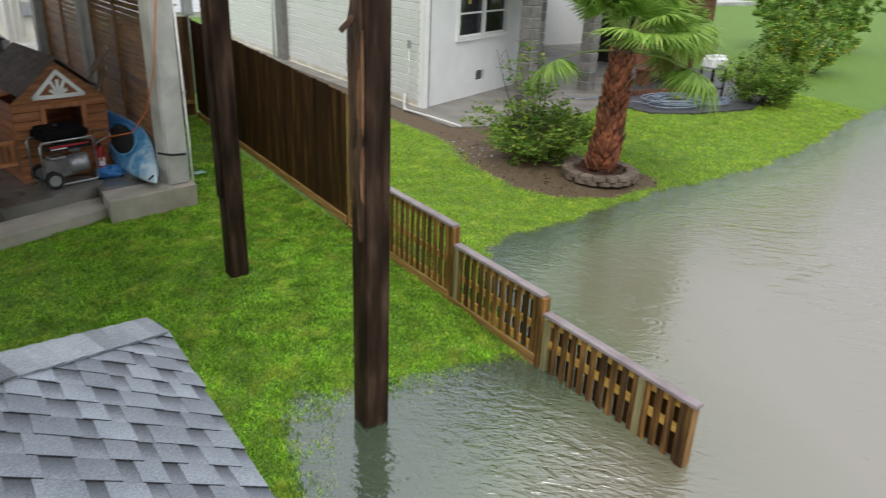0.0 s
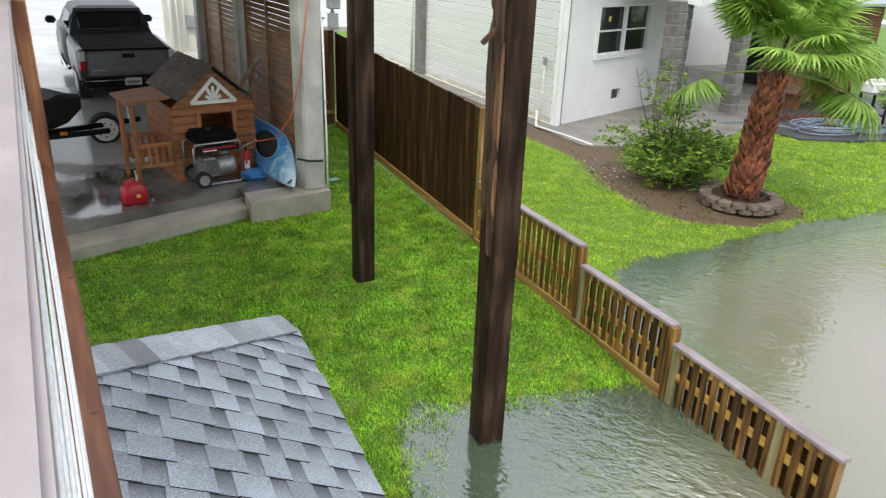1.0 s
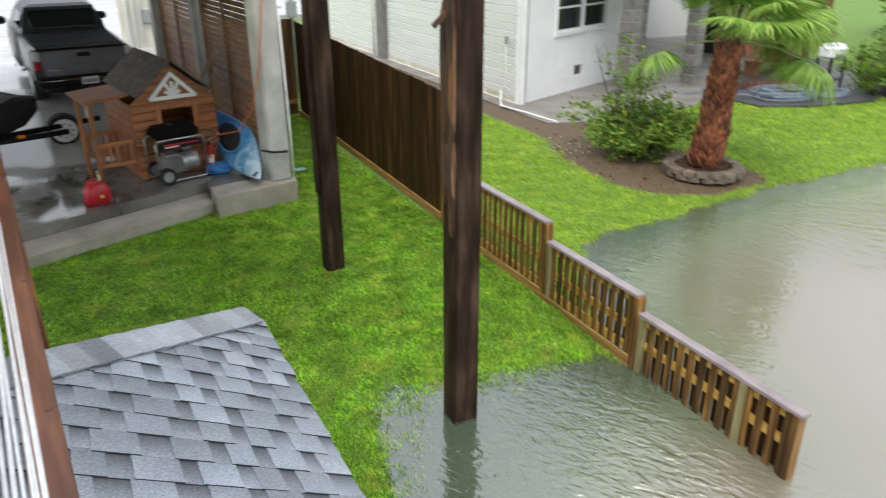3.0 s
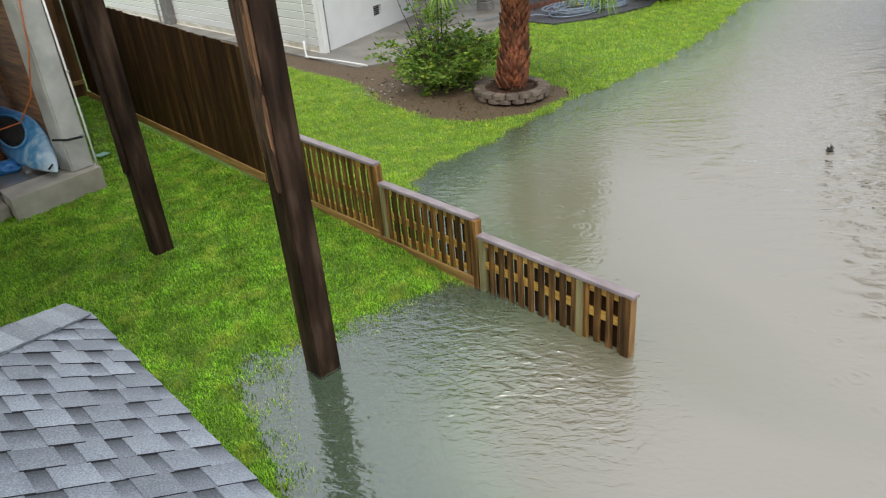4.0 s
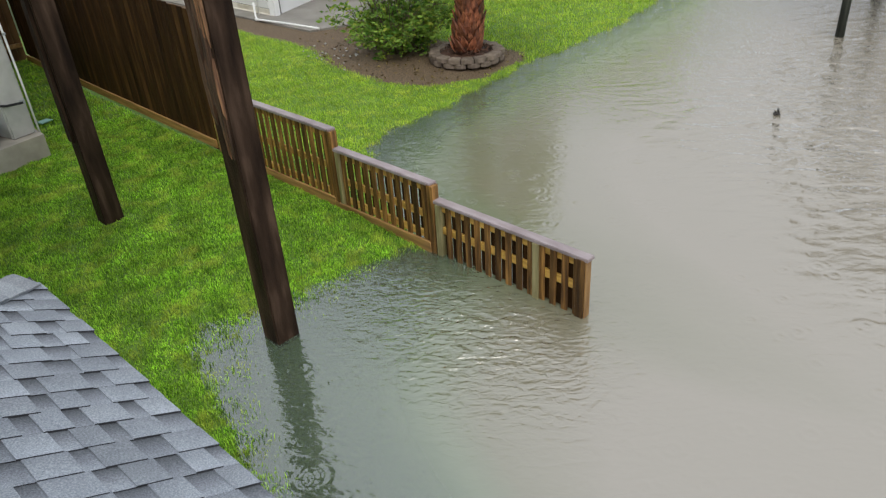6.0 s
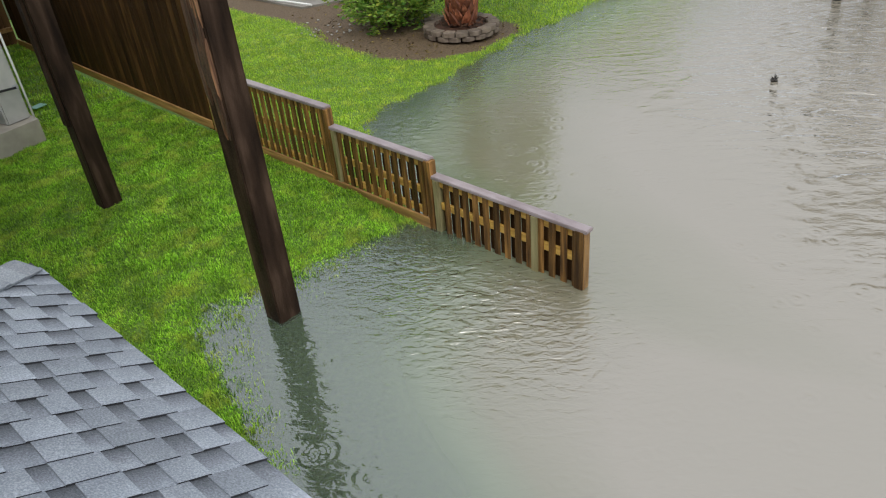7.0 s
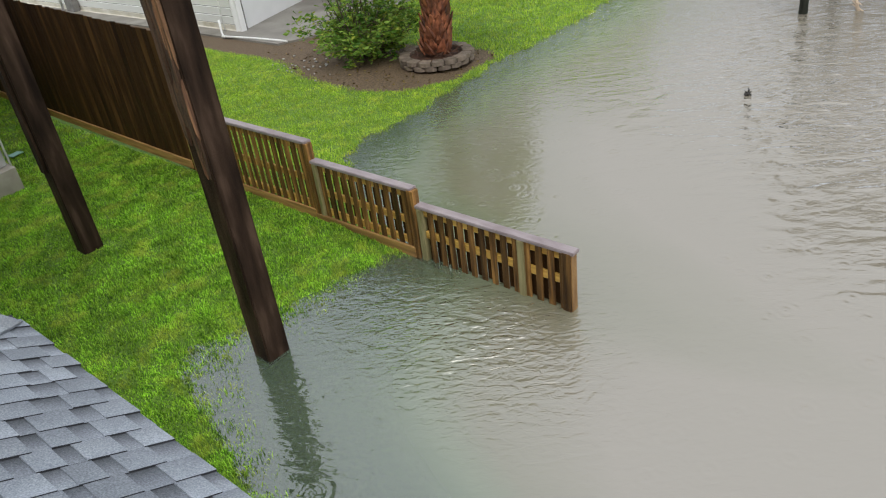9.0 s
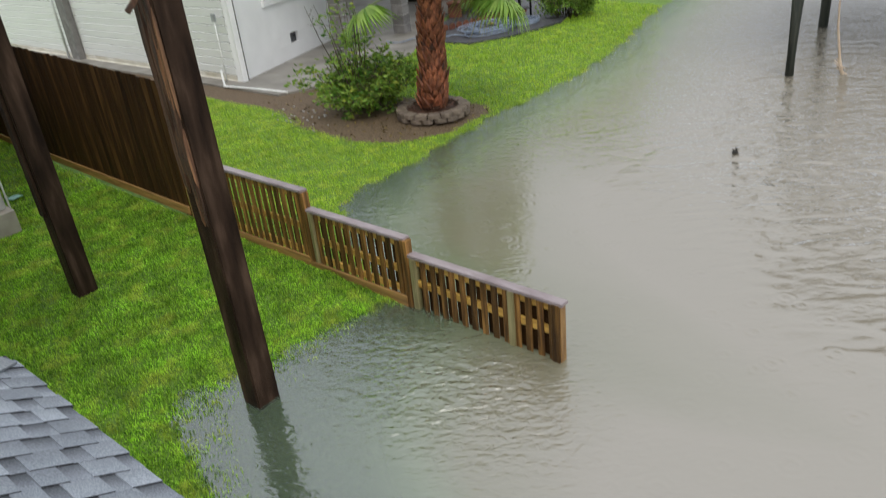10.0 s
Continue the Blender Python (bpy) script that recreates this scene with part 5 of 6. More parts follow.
part("handle", bm_tube([(-0.13, 0, 0.27), (-0.12, 0, 0.36), (0.02, 0, 0.38), (0.04, 0, 0.32)], 0.02, 8), M["red"], can)
part("spout", bm_tube([(0.06, 0, 0.31), (0.08, 0, 0.38), (0.06, 0, 0.50)], 0.024, 10, taper=0.6), M["cream"], can, "cream plastic spout")
part("label", bm_box(0.06, 0.004, 0.05, at=(0.02, -0.142, 0.13)), M["yellowmark"], can, "small unreadable yellow label")


# ---- kayak ----
def kayak_mat():
    m, n, l, p = nodes_of("blue_swirl_plastic")
    tc = n.new("ShaderNodeTexCoord")
    sp = n.new("ShaderNodeSeparateXYZ")
    l.new(tc.outputs["Object"], sp.inputs[0])
    nz = n.new("ShaderNodeTexNoise")
    nz.inputs["Scale"].default_value = 2.4
    nz.inputs["Distortion"].default_value = 1.5
    l.new(tc.outputs["Object"], nz.inputs["Vector"])
    ad = n.new("ShaderNodeMath")
    ad.operation = 'MULTIPLY_ADD'
    l.new(sp.outputs["Y"], ad.inputs[0])
    ad.inputs[1].default_value = -0.42
    l.new(nz.outputs[0], ad.inputs[2])
    r = n.new("ShaderNodeValToRGB")
    cr2 = r.color_ramp
    cr2.elements[0].position, cr2.elements[1].position = 0.3, 0.98
    cr2.elements[0].color, cr2.elements[1].color = (0.02, 0.13, 0.34, 1), (0.55, 0.70, 0.80, 1)
    e = cr2.elements.new(0.68)
    e.color = (0.10, 0.33, 0.58, 1)
    l.new(ad.outputs[0], r.inputs[0])
    l.new(r.outputs[0], p.inputs["Base Color"])
    p.inputs["Roughness"].default_value = 0.28
    return m


M["kayak"] = kayak_mat()
a0, a1 = Vector((1.88, 10.72, 0.50)), Vector((1.60, 13.3, 1.22))
kd = (a1 - a0).normalized()
kx = kd.cross(Vector((0, 0, 1))).normalized()
kz = kx.cross(kd)
tilt = Matrix.Rotation(radians(-42), 4, kd)
R = Matrix((kx, kd, kz)).transposed().to_4x4()
mid_ = (a0 + a1) / 2
kay = thing("kayak", Matrix.Translation(mid_) @ tilt @ R, "blue and white plastic kayak leaning on the slat screen", "kayak")
LK = (a1 - a0).length / 2
deck_r, well = [], []
for i in range(25):
    t = -1 + 2 * i / 24
    w_ = 0.355 * (1 - abs(t) ** 1.55) ** 1.0 + 0.010
    hb = 0.17 * (1 - abs(t) ** 3) + 0.015
    ring_ = []
    for k in range(18):
        a = 2 * math.pi * k / 18
        x = w_ * math.cos(a)
        z = math.sin(a) * (hb * 0.55 if math.sin(a) > 0 else hb) + 0.10 * abs(t) ** 3
        ring_.append((x, t * LK, z))
    deck_r.append(ring_)
part("hull", bm_loft(deck_r), M["kayak"], kay)
cw = bmesh.new()
pts = [(0.22 * math.cos(2 * math.pi * k / 24), 0.10 + 0.46 * math.sin(2 * math.pi * k / 24), 0.132 - 0.03 * abs(math.cos(2 * math.pi * k / 24)) ** 2) for k in range(25)]
bm_tube(pts, 0.022, 8, cw, cap=False)
rimk = part("cockpit_rim", cw, M["kayak"], kay)
# dark disc laid over the hull paints the shade of the open cockpit
ck = bmesh.new()
bm_loft([[(0.215 * math.cos(2 * math.pi * k / 24), 0.10 + 0.45 * math.sin(2 * math.pi * k / 24), 0.128 - 0.028 * abs(math.cos(2 * math.pi * k / 24)) ** 2) for k in range(24)],
         [(0.12 * math.cos(2 * math.pi * k / 24), 0.10 + 0.3 * math.sin(2 * math.pi * k / 24), 0.124) for k in range(24)]], ck)
part("cockpit_well", ck, M["rubber"], kay, "dark disc standing in for the shaded cockpit opening")
part("hatch", bm_box(0.10, 0.26, 0.012, 0.01, at=(0.02, -0.78, 0.085)), M["black"], kay, "black deck hatch")
part("hatch_mark", bm_tube([(0.02, -0.86, 0.092), (0.02, -0.86, 0.095)], 0.03, 14), M["white"], kay)
for yy in (-1.22, 1.22):
    part("toggle", bm_tube([(-0.05, yy, 0.14), (0.05, yy, 0.14)], 0.014, 8), M["black"], kay)
cord = thing("extension_cord", pose(0, 0, 0), "orange extension cord hanging from above the carport", "cord")
part("cable", bm_tube([(2.25, 10.84, 3.95), (2.14, 10.82, 3.2), (2.02, 10.84, 2.3), (1.88, 11.0, 1.65), (1.68, 11.3, 1.25), (1.45, 11.6, 1.15), (1.30, 11.85, 1.1), (1.27, 11.9, 0.75)], 0.011, 6), M["orange"], cord)
part("plug", bm_box(0.04, 0.04, 0.07, 0.008, at=(1.27, 11.9, 0.72)), M["orange"], cord)
for k, (xx, yy, zz_, L) in enumerate(((1.55, 13.2, 1.6, 1.1), (1.62, 13.9, 1.8, 1.2))):
    bd = thing("loose_board", pose(xx, yy, zz_, 35, 20, 20 * k), "pale loose board leaning on the slat screen", "board", "loose boards")
    part("board", bm_box(0.03, 0.14, L, 0.004), M["deadwood"], bd)

# ---- palm with edging ring ----
PX, PY = 9.72, 8.78
PZ = 0.16
palm = thing("palm_tree", pose(PX, PY, PZ), "fan palm with red brown boots on its trunk", "palm")
rp = random.Random(21)
TH = 2.3


def trunk_at(z):
    return Vector((0.080 * z + 0.02 * math.sin(z * 2), -0.012 * z, z))


part("trunk", bm_tube([trunk_at(0), trunk_at(0.3), trunk_at(0.8), trunk_at(1.5), trunk_at(2.2), trunk_at(TH + 0.1)], 0.25, 16, taper=0.62), M["trunk"], palm)
bb = bmesh.new()
bm_loft([[(-0.085, 0.0, 0.0), (0.085, 0.0, 0.0), (0.07, 0.03, 0.0), (-0.07, 0.03, 0.0)],
         [(-0.075, 0.05, 0.10), (0.075, 0.05, 0.10), (0.055, 0.085, 0.10), (-0.055, 0.085, 0.10)],
         [(-0.035, 0.085, 0.19), (0.035, 0.085, 0.19), (0.025, 0.105, 0.185), (-0.025, 0.105, 0.185)],
         [(-0.012, 0.11, 0.235), (0.012, 0.11, 0.235), (0.01, 0.12, 0.23), (-0.01, 0.12, 0.23)]], bb, smooth=False)
boot_me = mesh("boot", bb, M["boot"])
for i in range(180):
    z = 0.05 + (TH - 0.15) * (i / 180)
    a = i * 2.39996
    c = trunk_at(z)
    r = 0.245 * (1 - 0.38 * z / TH) - 0.02
    s_ = rp.uniform(0.95, 1.4) * (1.0 - 0.2 * z / TH)
    put("boot", boot_me, palm, pose(c.x + r * math.cos(a), c.y + r * math.sin(a), z, rp.uniform(-4, 12), rp.uniform(-8, 8), math.degrees(a) - 90) @ Matrix.Diagonal((s_, s_, s_, 1)))


def fan_frond(spread, nseg, size, droop, seed):
    """One fan leaf: a stalk along +x, then pleated segments that split and droop."""
    r = random.Random(seed)
    b = bmesh.new()
    for k in range(nseg):
        a = -spread / 2 + spread * (k + 0.5) / nseg
        L = size * (0.72 + 0.28 * math.cos(a * 0.75)) * r.uniform(0.9, 1.05)
        w0 = size * spread / nseg * 0.36
        d = Vector((math.cos(a), math.sin(a), 0))
        s2 = Vector((-math.sin(a), math.cos(a), 0))
        prev_ = None
        for j in range(6):
            f = j / 5
            w_ = w0 * (0.25 + 1.2 * f if f < 0.5 else (1 - f) * 1.7 + 0.03)
            dz = -droop * size * f ** 2.6 * r.uniform(0.85, 1.25) + 0.10 * size * f * (1 - f) - 0.14 * size * abs(a) / (spread / 2) * f
            c = d * (L * f * (1 - 0.12 * droop * f)) + Vector((0, 0, dz))
            ridge = 0.35 * w_ * (1 if f < 0.7 else 0.4)
            row = [b.verts.new(c - s2 * w_), b.verts.new(c + Vector((0, 0, ridge))), b.verts.new(c + s2 * w_)]
            if prev_:
                for q in range(2):
                    fc = b.faces.new((prev_[q], prev_[q + 1], row[q + 1], row[q]))
                    fc.smooth = True
            prev_ = row
    return b


fans = [mesh("frond_blade", fan_frond(4.0, 38, 0.92, 0.2, 1), M["frond"]), mesh("frond_blade", fan_frond(4.3, 40, 0.98, 0.4, 2), M["frond"]), mesh("frond_blade", fan_frond(3.6, 30, 0.85, 0.9, 3), M["frond"])]
drys = mesh("frond_blade", fan_frond(3.2, 26, 0.8, 0.95, 4), M["frond_dry"])
crown = trunk_at(TH)
for i in range(40):
    a = i * 2.39996 + 0.5
    lift = 1.45 - 1.2 * (i / 35) ** 0.9 if i < 36 else -0.12
    if i >= 36:
        a = (2.3, -0.3, -0.95, -0.6)[i - 36]
    west = -0.66 * math.cos(a) + 0.75 * math.sin(a)
    if west > 0.1 and i != 36:
        lift = max(lift, 1.1)
    elif -0.74 * math.cos(a) - 0.67 * math.sin(a) > 0.35:
        lift = max(lift, 0.5)
    elif west < -0.3 and i % 3 == 0:
        lift = min(lift, 0.0)
    L = rp.uniform(0.85, 1.35)
    p0 = crown + Vector((0.06 * math.cos(a), 0.06 * math.sin(a), 0.02))
    d0 = Vector((math.cos(a) * math.cos(lift), math.sin(a) * math.cos(lift), math.sin(lift)))
    p1 = p0 + d0 * L * 0.6
    p2 = p1 + (d0 + Vector((0, 0, -0.28))).normalized() * L * 0.4
    fr_ = part("frond", bm_tube([p0, (p0 + p1) / 2 + Vector((0, 0, 0.02)), p1, p2], 0.022, 6, taper=0.5), M["petiole"], palm)
    dirn = (p2 - p1).normalized()
    xq = dirn
    yq = Vector((0, 0, 1)).cross(xq).normalized()
    zq = xq.cross(yq)
    Rm = Matrix((xq, yq, zq)).transposed().to_4x4()
    me_ = drys if lift < 0.05 and i % 2 == 0 and i < 36 else fans[0 if lift > 0.4 else (1 if lift > -0.2 else 2)]
    put("frond_blade", me_, fr_, Matrix.Translation(p2) @ Rm @ pose(0, 0, 0, rp.uniform(-18, 18), 10, 0))
litter = bmesh.new()
for i in range(46):
    a, r = rp.uniform(0, 6.28), rp.uniform(0.2, 0.52)
    bm_box(rp.uniform(0.06, 0.2), 0.02, 0.01, bm=litter, at=(r * math.cos(a), r * math.sin(a), 0.10 + 0.04 * rp.random()), rot=(rp.uniform(-20, 20), rp.uniform(-25, 25), rp.uniform(0, 180)))
solid("palm_litter", litter, M["trunk"], "dark dead palm litter inside the edging", "litter", kind="stuff", m=pose(PX, PY, PZ))

edging = thing("edging_ring", pose(PX - 0.05, PY - 0.02, 0.10), "double ring of tan concrete edging blocks round the palm", "edging")
bl = bmesh.new()
r0_, r1_, ha = 0.52, 0.70, math.pi / 17 * 0.95
prof_ = []
for z in (0.0, 0.085):
    prof_.append([(r0_ * math.cos(-ha), r0_ * math.sin(-ha), z), (r1_ * math.cos(-ha), r1_ * math.sin(-ha), z), ((r1_ + 0.035) * math.cos(-ha * 0.4), (r1_ + 0.035) * math.sin(-ha * 0.4), z), ((r1_ + 0.035) * math.cos(ha * 0.4), (r1_ + 0.035) * math.sin(ha * 0.4), z), (r1_ * math.cos(ha), r1_ * math.sin(ha), z), (r0_ * math.cos(ha), r0_ * math.sin(ha), z)])
bm_loft(prof_, bl, smooth=False)
bmesh.ops.bevel(bl, geom=bl.edges[:], offset=0.008, segments=1, affect='EDGES')
blk = mesh("block", bl, M["ringblock"])
for c_ in range(2):
    for i in range(17):
        put("block", blk, edging, pose(rp.uniform(-0.012, 0.012), rp.uniform(-0.012, 0.012), c_ * 0.09 - 0.01, 0, 0, 360 / 17 * (i + 0.5 * c_) + rp.uniform(-1, 1)))
part("soil_fill", bm_tube([(0, 0, 0.0), (0, 0, 0.10)], 0.58, 24), M["trunk"], edging)


# ---- shrubs ----
def leaf_cloud(pts, size, seed, narrow=0.5):
    """Many small folded leaves about the given points."""
    rn = np.random.RandomState(seed)
    k = len(pts)
    d = rn.normal(size=(k, 3)); d[:, 2] = np.abs(d[:, 2]) * 0.5 - 0.2
    d /= np.linalg.norm(d, axis=1)[:, None]
    s2 = np.cross(d, rn.normal(size=(k, 3))); s2 /= np.linalg.norm(s2, axis=1)[:, None]
    L = (size * rn.uniform(0.6, 1.3, k))[:, None]
    n_ = np.cross(d, s2)
    a = pts; b = pts + d * L * 0.5 + s2 * L * narrow * 0.5; c = pts + d * L; e = pts + d * L * 0.5 - s2 * L * narrow * 0.5
    mid2 = pts + d * L * 0.5 + n_ * L * 0.08
    co = np.stack([a, b, c, e, mid2], 1).reshape(-1, 3)
    base = np.arange(k)[:, None] * 5
    faces = np.concatenate([base + np.array([[0, 1, 4]]), base + np.array([[1, 2, 4]]), base + np.array([[2, 3, 4]]), base + np.array([[3, 0, 4]])])
    me = bpy.data.meshes.new("crown")
    me.from_pydata(co.tolist(), [], faces.tolist())
    return me


def shrub(name, x, y, z, rx, ry, h, stems, leaves, size, seed, label, material, tall=0, twin=None):
    t = thing(name, pose(x, y, z), label, "shrub")
    r = random.Random(seed)
    rn = np.random.RandomState(seed)
    tb = bmesh.new()
    pts = []
    for i in range(stems):
        a = r.uniform(0, 6.28)
        rr = math.sqrt(r.random())
        top = Vector((rx * rr * math.cos(a), ry * rr * math.sin(a), h * (1 - 0.55 * rr ** 2) * r.uniform(0.6, 1.08)))
        if i < tall:   # a few long bare shoots above the mass
            top = Vector((rx * 0.55 * rr * math.cos(a) - 0.35 * rx, ry * 0.5 * rr * math.sin(a), h * r.uniform(1.15, 1.65)))
        foot = Vector((top.x * 0.25, top.y * 0.25, 0))
        path = [foot, foot.lerp(top, 0.35) + Vector((r.uniform(-.1, .1), r.uniform(-.1, .1), 0.1)), foot.lerp(top, 0.7) + Vector((r.uniform(-.1, .1), r.uniform(-.1, .1), 0.06)), top]
        bm_tube(path, 0.014, 5, tb, taper=0.25)
        for j in range(7):
            f = r.uniform(0.25, 1.0)
            c = foot.lerp(top, f)
            e = c + Vector((r.gauss(0, 0.2), r.gauss(0, 0.2), r.gauss(0.04, 0.13)))
            bm_tube([c, (c + e) / 2 + Vector((0, 0, 0.03)), e], 0.006, 4, tb, taper=0.4)
            k = max(2, int(leaves / (stems * 7) * r.uniform(0.3, 1.7)))
            if r.random() < (0.6 if i < tall else 0.25):
                continue
            q = rn.uniform(0.2, 1.0, (k, 1))
            pts.append(np.array(c)[None] * (1 - q) + np.array(e)[None] * q + rn.normal(scale=0.06, size=(k, 3)))
    part("trunk", tb, M["twig"], t)
    P_ = np.concatenate(pts)
    P_[:, 2] = np.maximum(P_[:, 2], 0.03)
    me = leaf_cloud(P_, size, seed)
    me.materials.append(M[material])
    put("crown", me, t)
    if twin:
        sel = P_[rn.rand(len(P_)) < twin[1]] + rn.normal(scale=0.05, size=(1, 3))
        me2 = leaf_cloud(sel, size * 0.8, seed + 1)
        me2.materials.append(M[twin[0]])
        put("blossom" if twin[0] == "flower" else "young_leaves", me2, t)
    return t


shrub("shrub", 9.32, 10.3, 0.12, 1.2, 1.15, 1.5, 62, 6500, 0.115, 31, "loose green shrub with thin twigs in bare soil", "leaf", tall=11, twin=("leaf_yellow", 0.38))
shrub("shrub", 19.2, 11.6, 0.12, 1.45, 1.2, 2.0, 40, 9000, 0.10, 32, "dense rounded green shrub on the lawn edge", "leaf", twin=("leaf_yellow", 0.3))
shrub("shrub", 26.6, 14.7, 0.12, 2.2, 1.8, 3.0, 40, 9000, 0.14, 33, "tall green shrub with yellow flowers", "leaf", twin=("flower", 0.10))
shrub("shrub", 33.8, 18.6, 0.12, 4.2, 3.0, 5.2, 50, 14000, 0.22, 34, "tall green shrub beyond the lawn", "leaf", twin=("leaf_yellow", 0.2))
shrub("shrub", 23.0, 19.5, 0.12, 3.2, 2.0, 4.2, 40, 8000, 0.2, 35, "dark green shrub behind the garden bed", "leaf")

# ---- garden bed clutter beyond the palm ----
shed = thing("timber_shed", pose(21.0, 18.3, 0.15, 0, 0, 14), "red brown board shed behind the garden bed", "shed")
shed_board = mesh("board", bm_box(0.285, 0.03, 2.9, 0.006, at=(0, 0, 1.45)), M["redwood"])
for i in range(24):
    put("board", shed_board, shed, pose(0.15 + 0.3 * i, 0.006 * (i % 2), 0))
part("body", bm_box(7.2, 2.0, 2.85, at=(3.6, 1.05, 1.425)), M["debris"], shed)
part("rail", bm_box(7.2, 0.05, 0.12, 0.008, at=(3.6, -0.045, 1.0)), M["redwood"], shed)
part("roof", bm_box(7.8, 2.8, 0.12, 0.02, at=(3.6, 0.9, 2.98), rot=(6, 0, 0)), M["shingle_dark"], shed, "dark shingled roof")

hose = thing("garden_hose", pose(16.6, 12.6, 0.2), "blue grey garden hose in loose coils on mulch", "hose")
hp = []
for i in range(150):
    a = i * 0.36
    rr = 0.62 + 0.22 * math.sin(i * 0.11) + 0.08 * math.sin(i * 0.7)
    hp.append((rr * 1.35 * math.cos(a), rr * 0.8 * math.sin(a), 0.03 + 0.0011 * i))
for i in range(14):
    hp.append((-1.0 - 0.1 * i, 0.2 + 0.14 * i, 0.03 + 0.05 * math.sin(i)))
part("coil", bm_tube(hp, 0.017, 6), M["hose"], hose)
h2 = thing("garden_hose", pose(17.7, 12.2, 0.2), "blue grey garden hose in loose coils on mulch", "hose")
part("coil", bm_tube([(0.5 * math.cos(i * 0.4) * (1 + 0.2 * math.sin(i * 0.13)), 0.45 * math.sin(i * 0.4), 0.03 + 0.001 * i) for i in range(110)], 0.017, 6), M["hose"], h2)
grill = thing("grill", pose(18.35, 12.75, 0.19), "grill on dark legs with a pale cover", "grill")
part("cover", bm_box(0.75, 0.5, 0.42, 0.1, 3, at=(0, 0, 1.05)), M["white"], grill, "pale weathered cover")
for xx in (-0.3, 0.3):
    for yy in (-0.2, 0.2):
        part("leg", bm_box(0.05, 0.05, 0.9, 0.005, at=(xx, yy, 0.45)), M["black"], grill)
part("shelf", bm_box(0.7, 0.45, 0.03, 0.004, at=(0, 0, 0.3)), M["black"], grill)
bench = thing("garden_bench", pose(19.2, 15.6, 0.19, 0, 0, 20), "red brown timber bench by the mulch bed", "bench")
part("seat", bm_box(2.4, 0.5, 0.06, 0.01, at=(0, 0, 0.45)), M["redwood"], bench)
part("backrest", bm_box(2.4, 0.06, 0.5, 0.01, at=(0, 0.28, 0.8), rot=(-12, 0, 0)), M["redwood"], bench)
for xx in (-1.1, 1.1):
    part("leg", bm_box(0.08, 0.45, 0.45, 0.008, at=(xx, 0, 0.22)), M["redwood"], bench)
for i in range(14):
    sc_ = thing("edging_scallop", pose(16.0 + 0.26 * i, 14.1 - 0.06 * i, 0.19), "red scalloped garden edging piece", "edging", "scalloped edging")
    part("scallop", bm_tube([(0, -0.03, 0.06), (0, 0.03, 0.06)], 0.12, 12), M["redwood"], sc_)
marker = bm_box(0.22, 0.12, 0.05, 0.02, 2)
solid("sprinkler", marker, M["yellowmark"], "small yellow sprinkler among the hoses", "sprinkler", m=pose(17.1, 12.9, 0.29))
ptr = thing("palm_tree", pose(20.0, 14.9, 0.19), "thin palm with drooping dry fronds", "palm")
part("trunk", bm_tube([(0, 0, 0), (0.05, 0, 0.8), (0.02, 0.05, 1.7)], 0.13, 12, taper=0.8), M["boot"], ptr)
for i in range(12):
    a = i * 2.4
    put("frond_blade", drys if i > 7 else fans[2], ptr, pose(0.02, 0.05, 1.7, 0, 0, math.degrees(a)) @ pose(0.5, 0, 0.35 - 0.05 * i, 0, 25, 0))

# white stones and bits on the soil
bits = bmesh.new()
for i in range(26):
    bm_box(rp.uniform(0.02, 0.06), rp.uniform(0.02, 0.05), 0.02, 0.005, bm=bits, at=(8.3 + rp.gauss(0, 0.28), 11.2 + rp.gauss(0, 0.5), 0.15), rot=(0, 0, rp.uniform(0, 90)))
solid("pebbles", bits, M["mortar"], "small pale stones scattered on the soil", "pebbles", kind="stuff")

leafbits = []
rl_ = np.random.RandomState(77)
lx, ly = rl_.uniform(7.8, 10.8, 420), rl_.uniform(7.9, 12.8, 420)
keep_ = inside(BED, lx, ly)
lx, ly = lx[keep_], ly[keep_]
me_l = leaf_cloud(np.stack([lx, ly, land(lx, ly) + 0.012], 1), 0.07, 78)
me_l.materials.append(leaf_mat("fallen_leaf", (0.06, 0.035, 0.015), (0.34, 0.26, 0.10)))
tagged(new("fallen_leaves", me_l), "brown and yellow fallen leaves on the soil", "leaves", kind="stuff")

# ---- pilings and a snag in the water ----
pil1 = thing("piling", pose(14.92, 3.66, 0), "dark wet mooring piling standing in the water", "piling", "pilings")
part("shaft", bm_tube([(0, 0, -0.8), (0, 0, 1.5), (0.02, 0, 4.2)], 0.115, 16, taper=0.95), M["pile"], pil1)
pil2 = thing("piling", pose(19.8, 4.4, 0), "dark wet mooring piling farther out in the water", "piling", "pilings")
part("shaft", bm_tube([(0, 0, -0.8), (0, 0, 1.5), (0.0, 0.02, 4.2)], 0.115, 16), M["pile"], pil2)
# added out of sight: a dark roof and wall that the far water reflects
solid("boathouse_roof", bm_box(9.4, 10.0, 0.2, at=(4.5, -5.0, 4.3)), M["pile"], "unseen dark roof added to darken the water's reflection", "roof", kind="structure", m=pose(14.8, 3.85, 0, 0, 0, 15.5))
solid("wall_boathouse", bm_box(0.2, 10.0, 3.1, at=(9.1, -5.0, 2.65)), M["pile"], "unseen dark panel added to darken the water's reflection", "wall", kind="structure", m=pose(14.8, 3.85, 0, 0, 0, 15.5))
dead = thing("dead_frond", pose(15.36, 2.78, 0), "bleached dead frond trailing into the water", "frond")
part("stalk", bm_tube([(0, 0, -0.02), (0.15, 0.12, 0.25), (0.5, 0.32, 0.8), (1.1, 0.55, 1.8)], 0.035, 7, taper=0.4), M["deadwood"], dead)
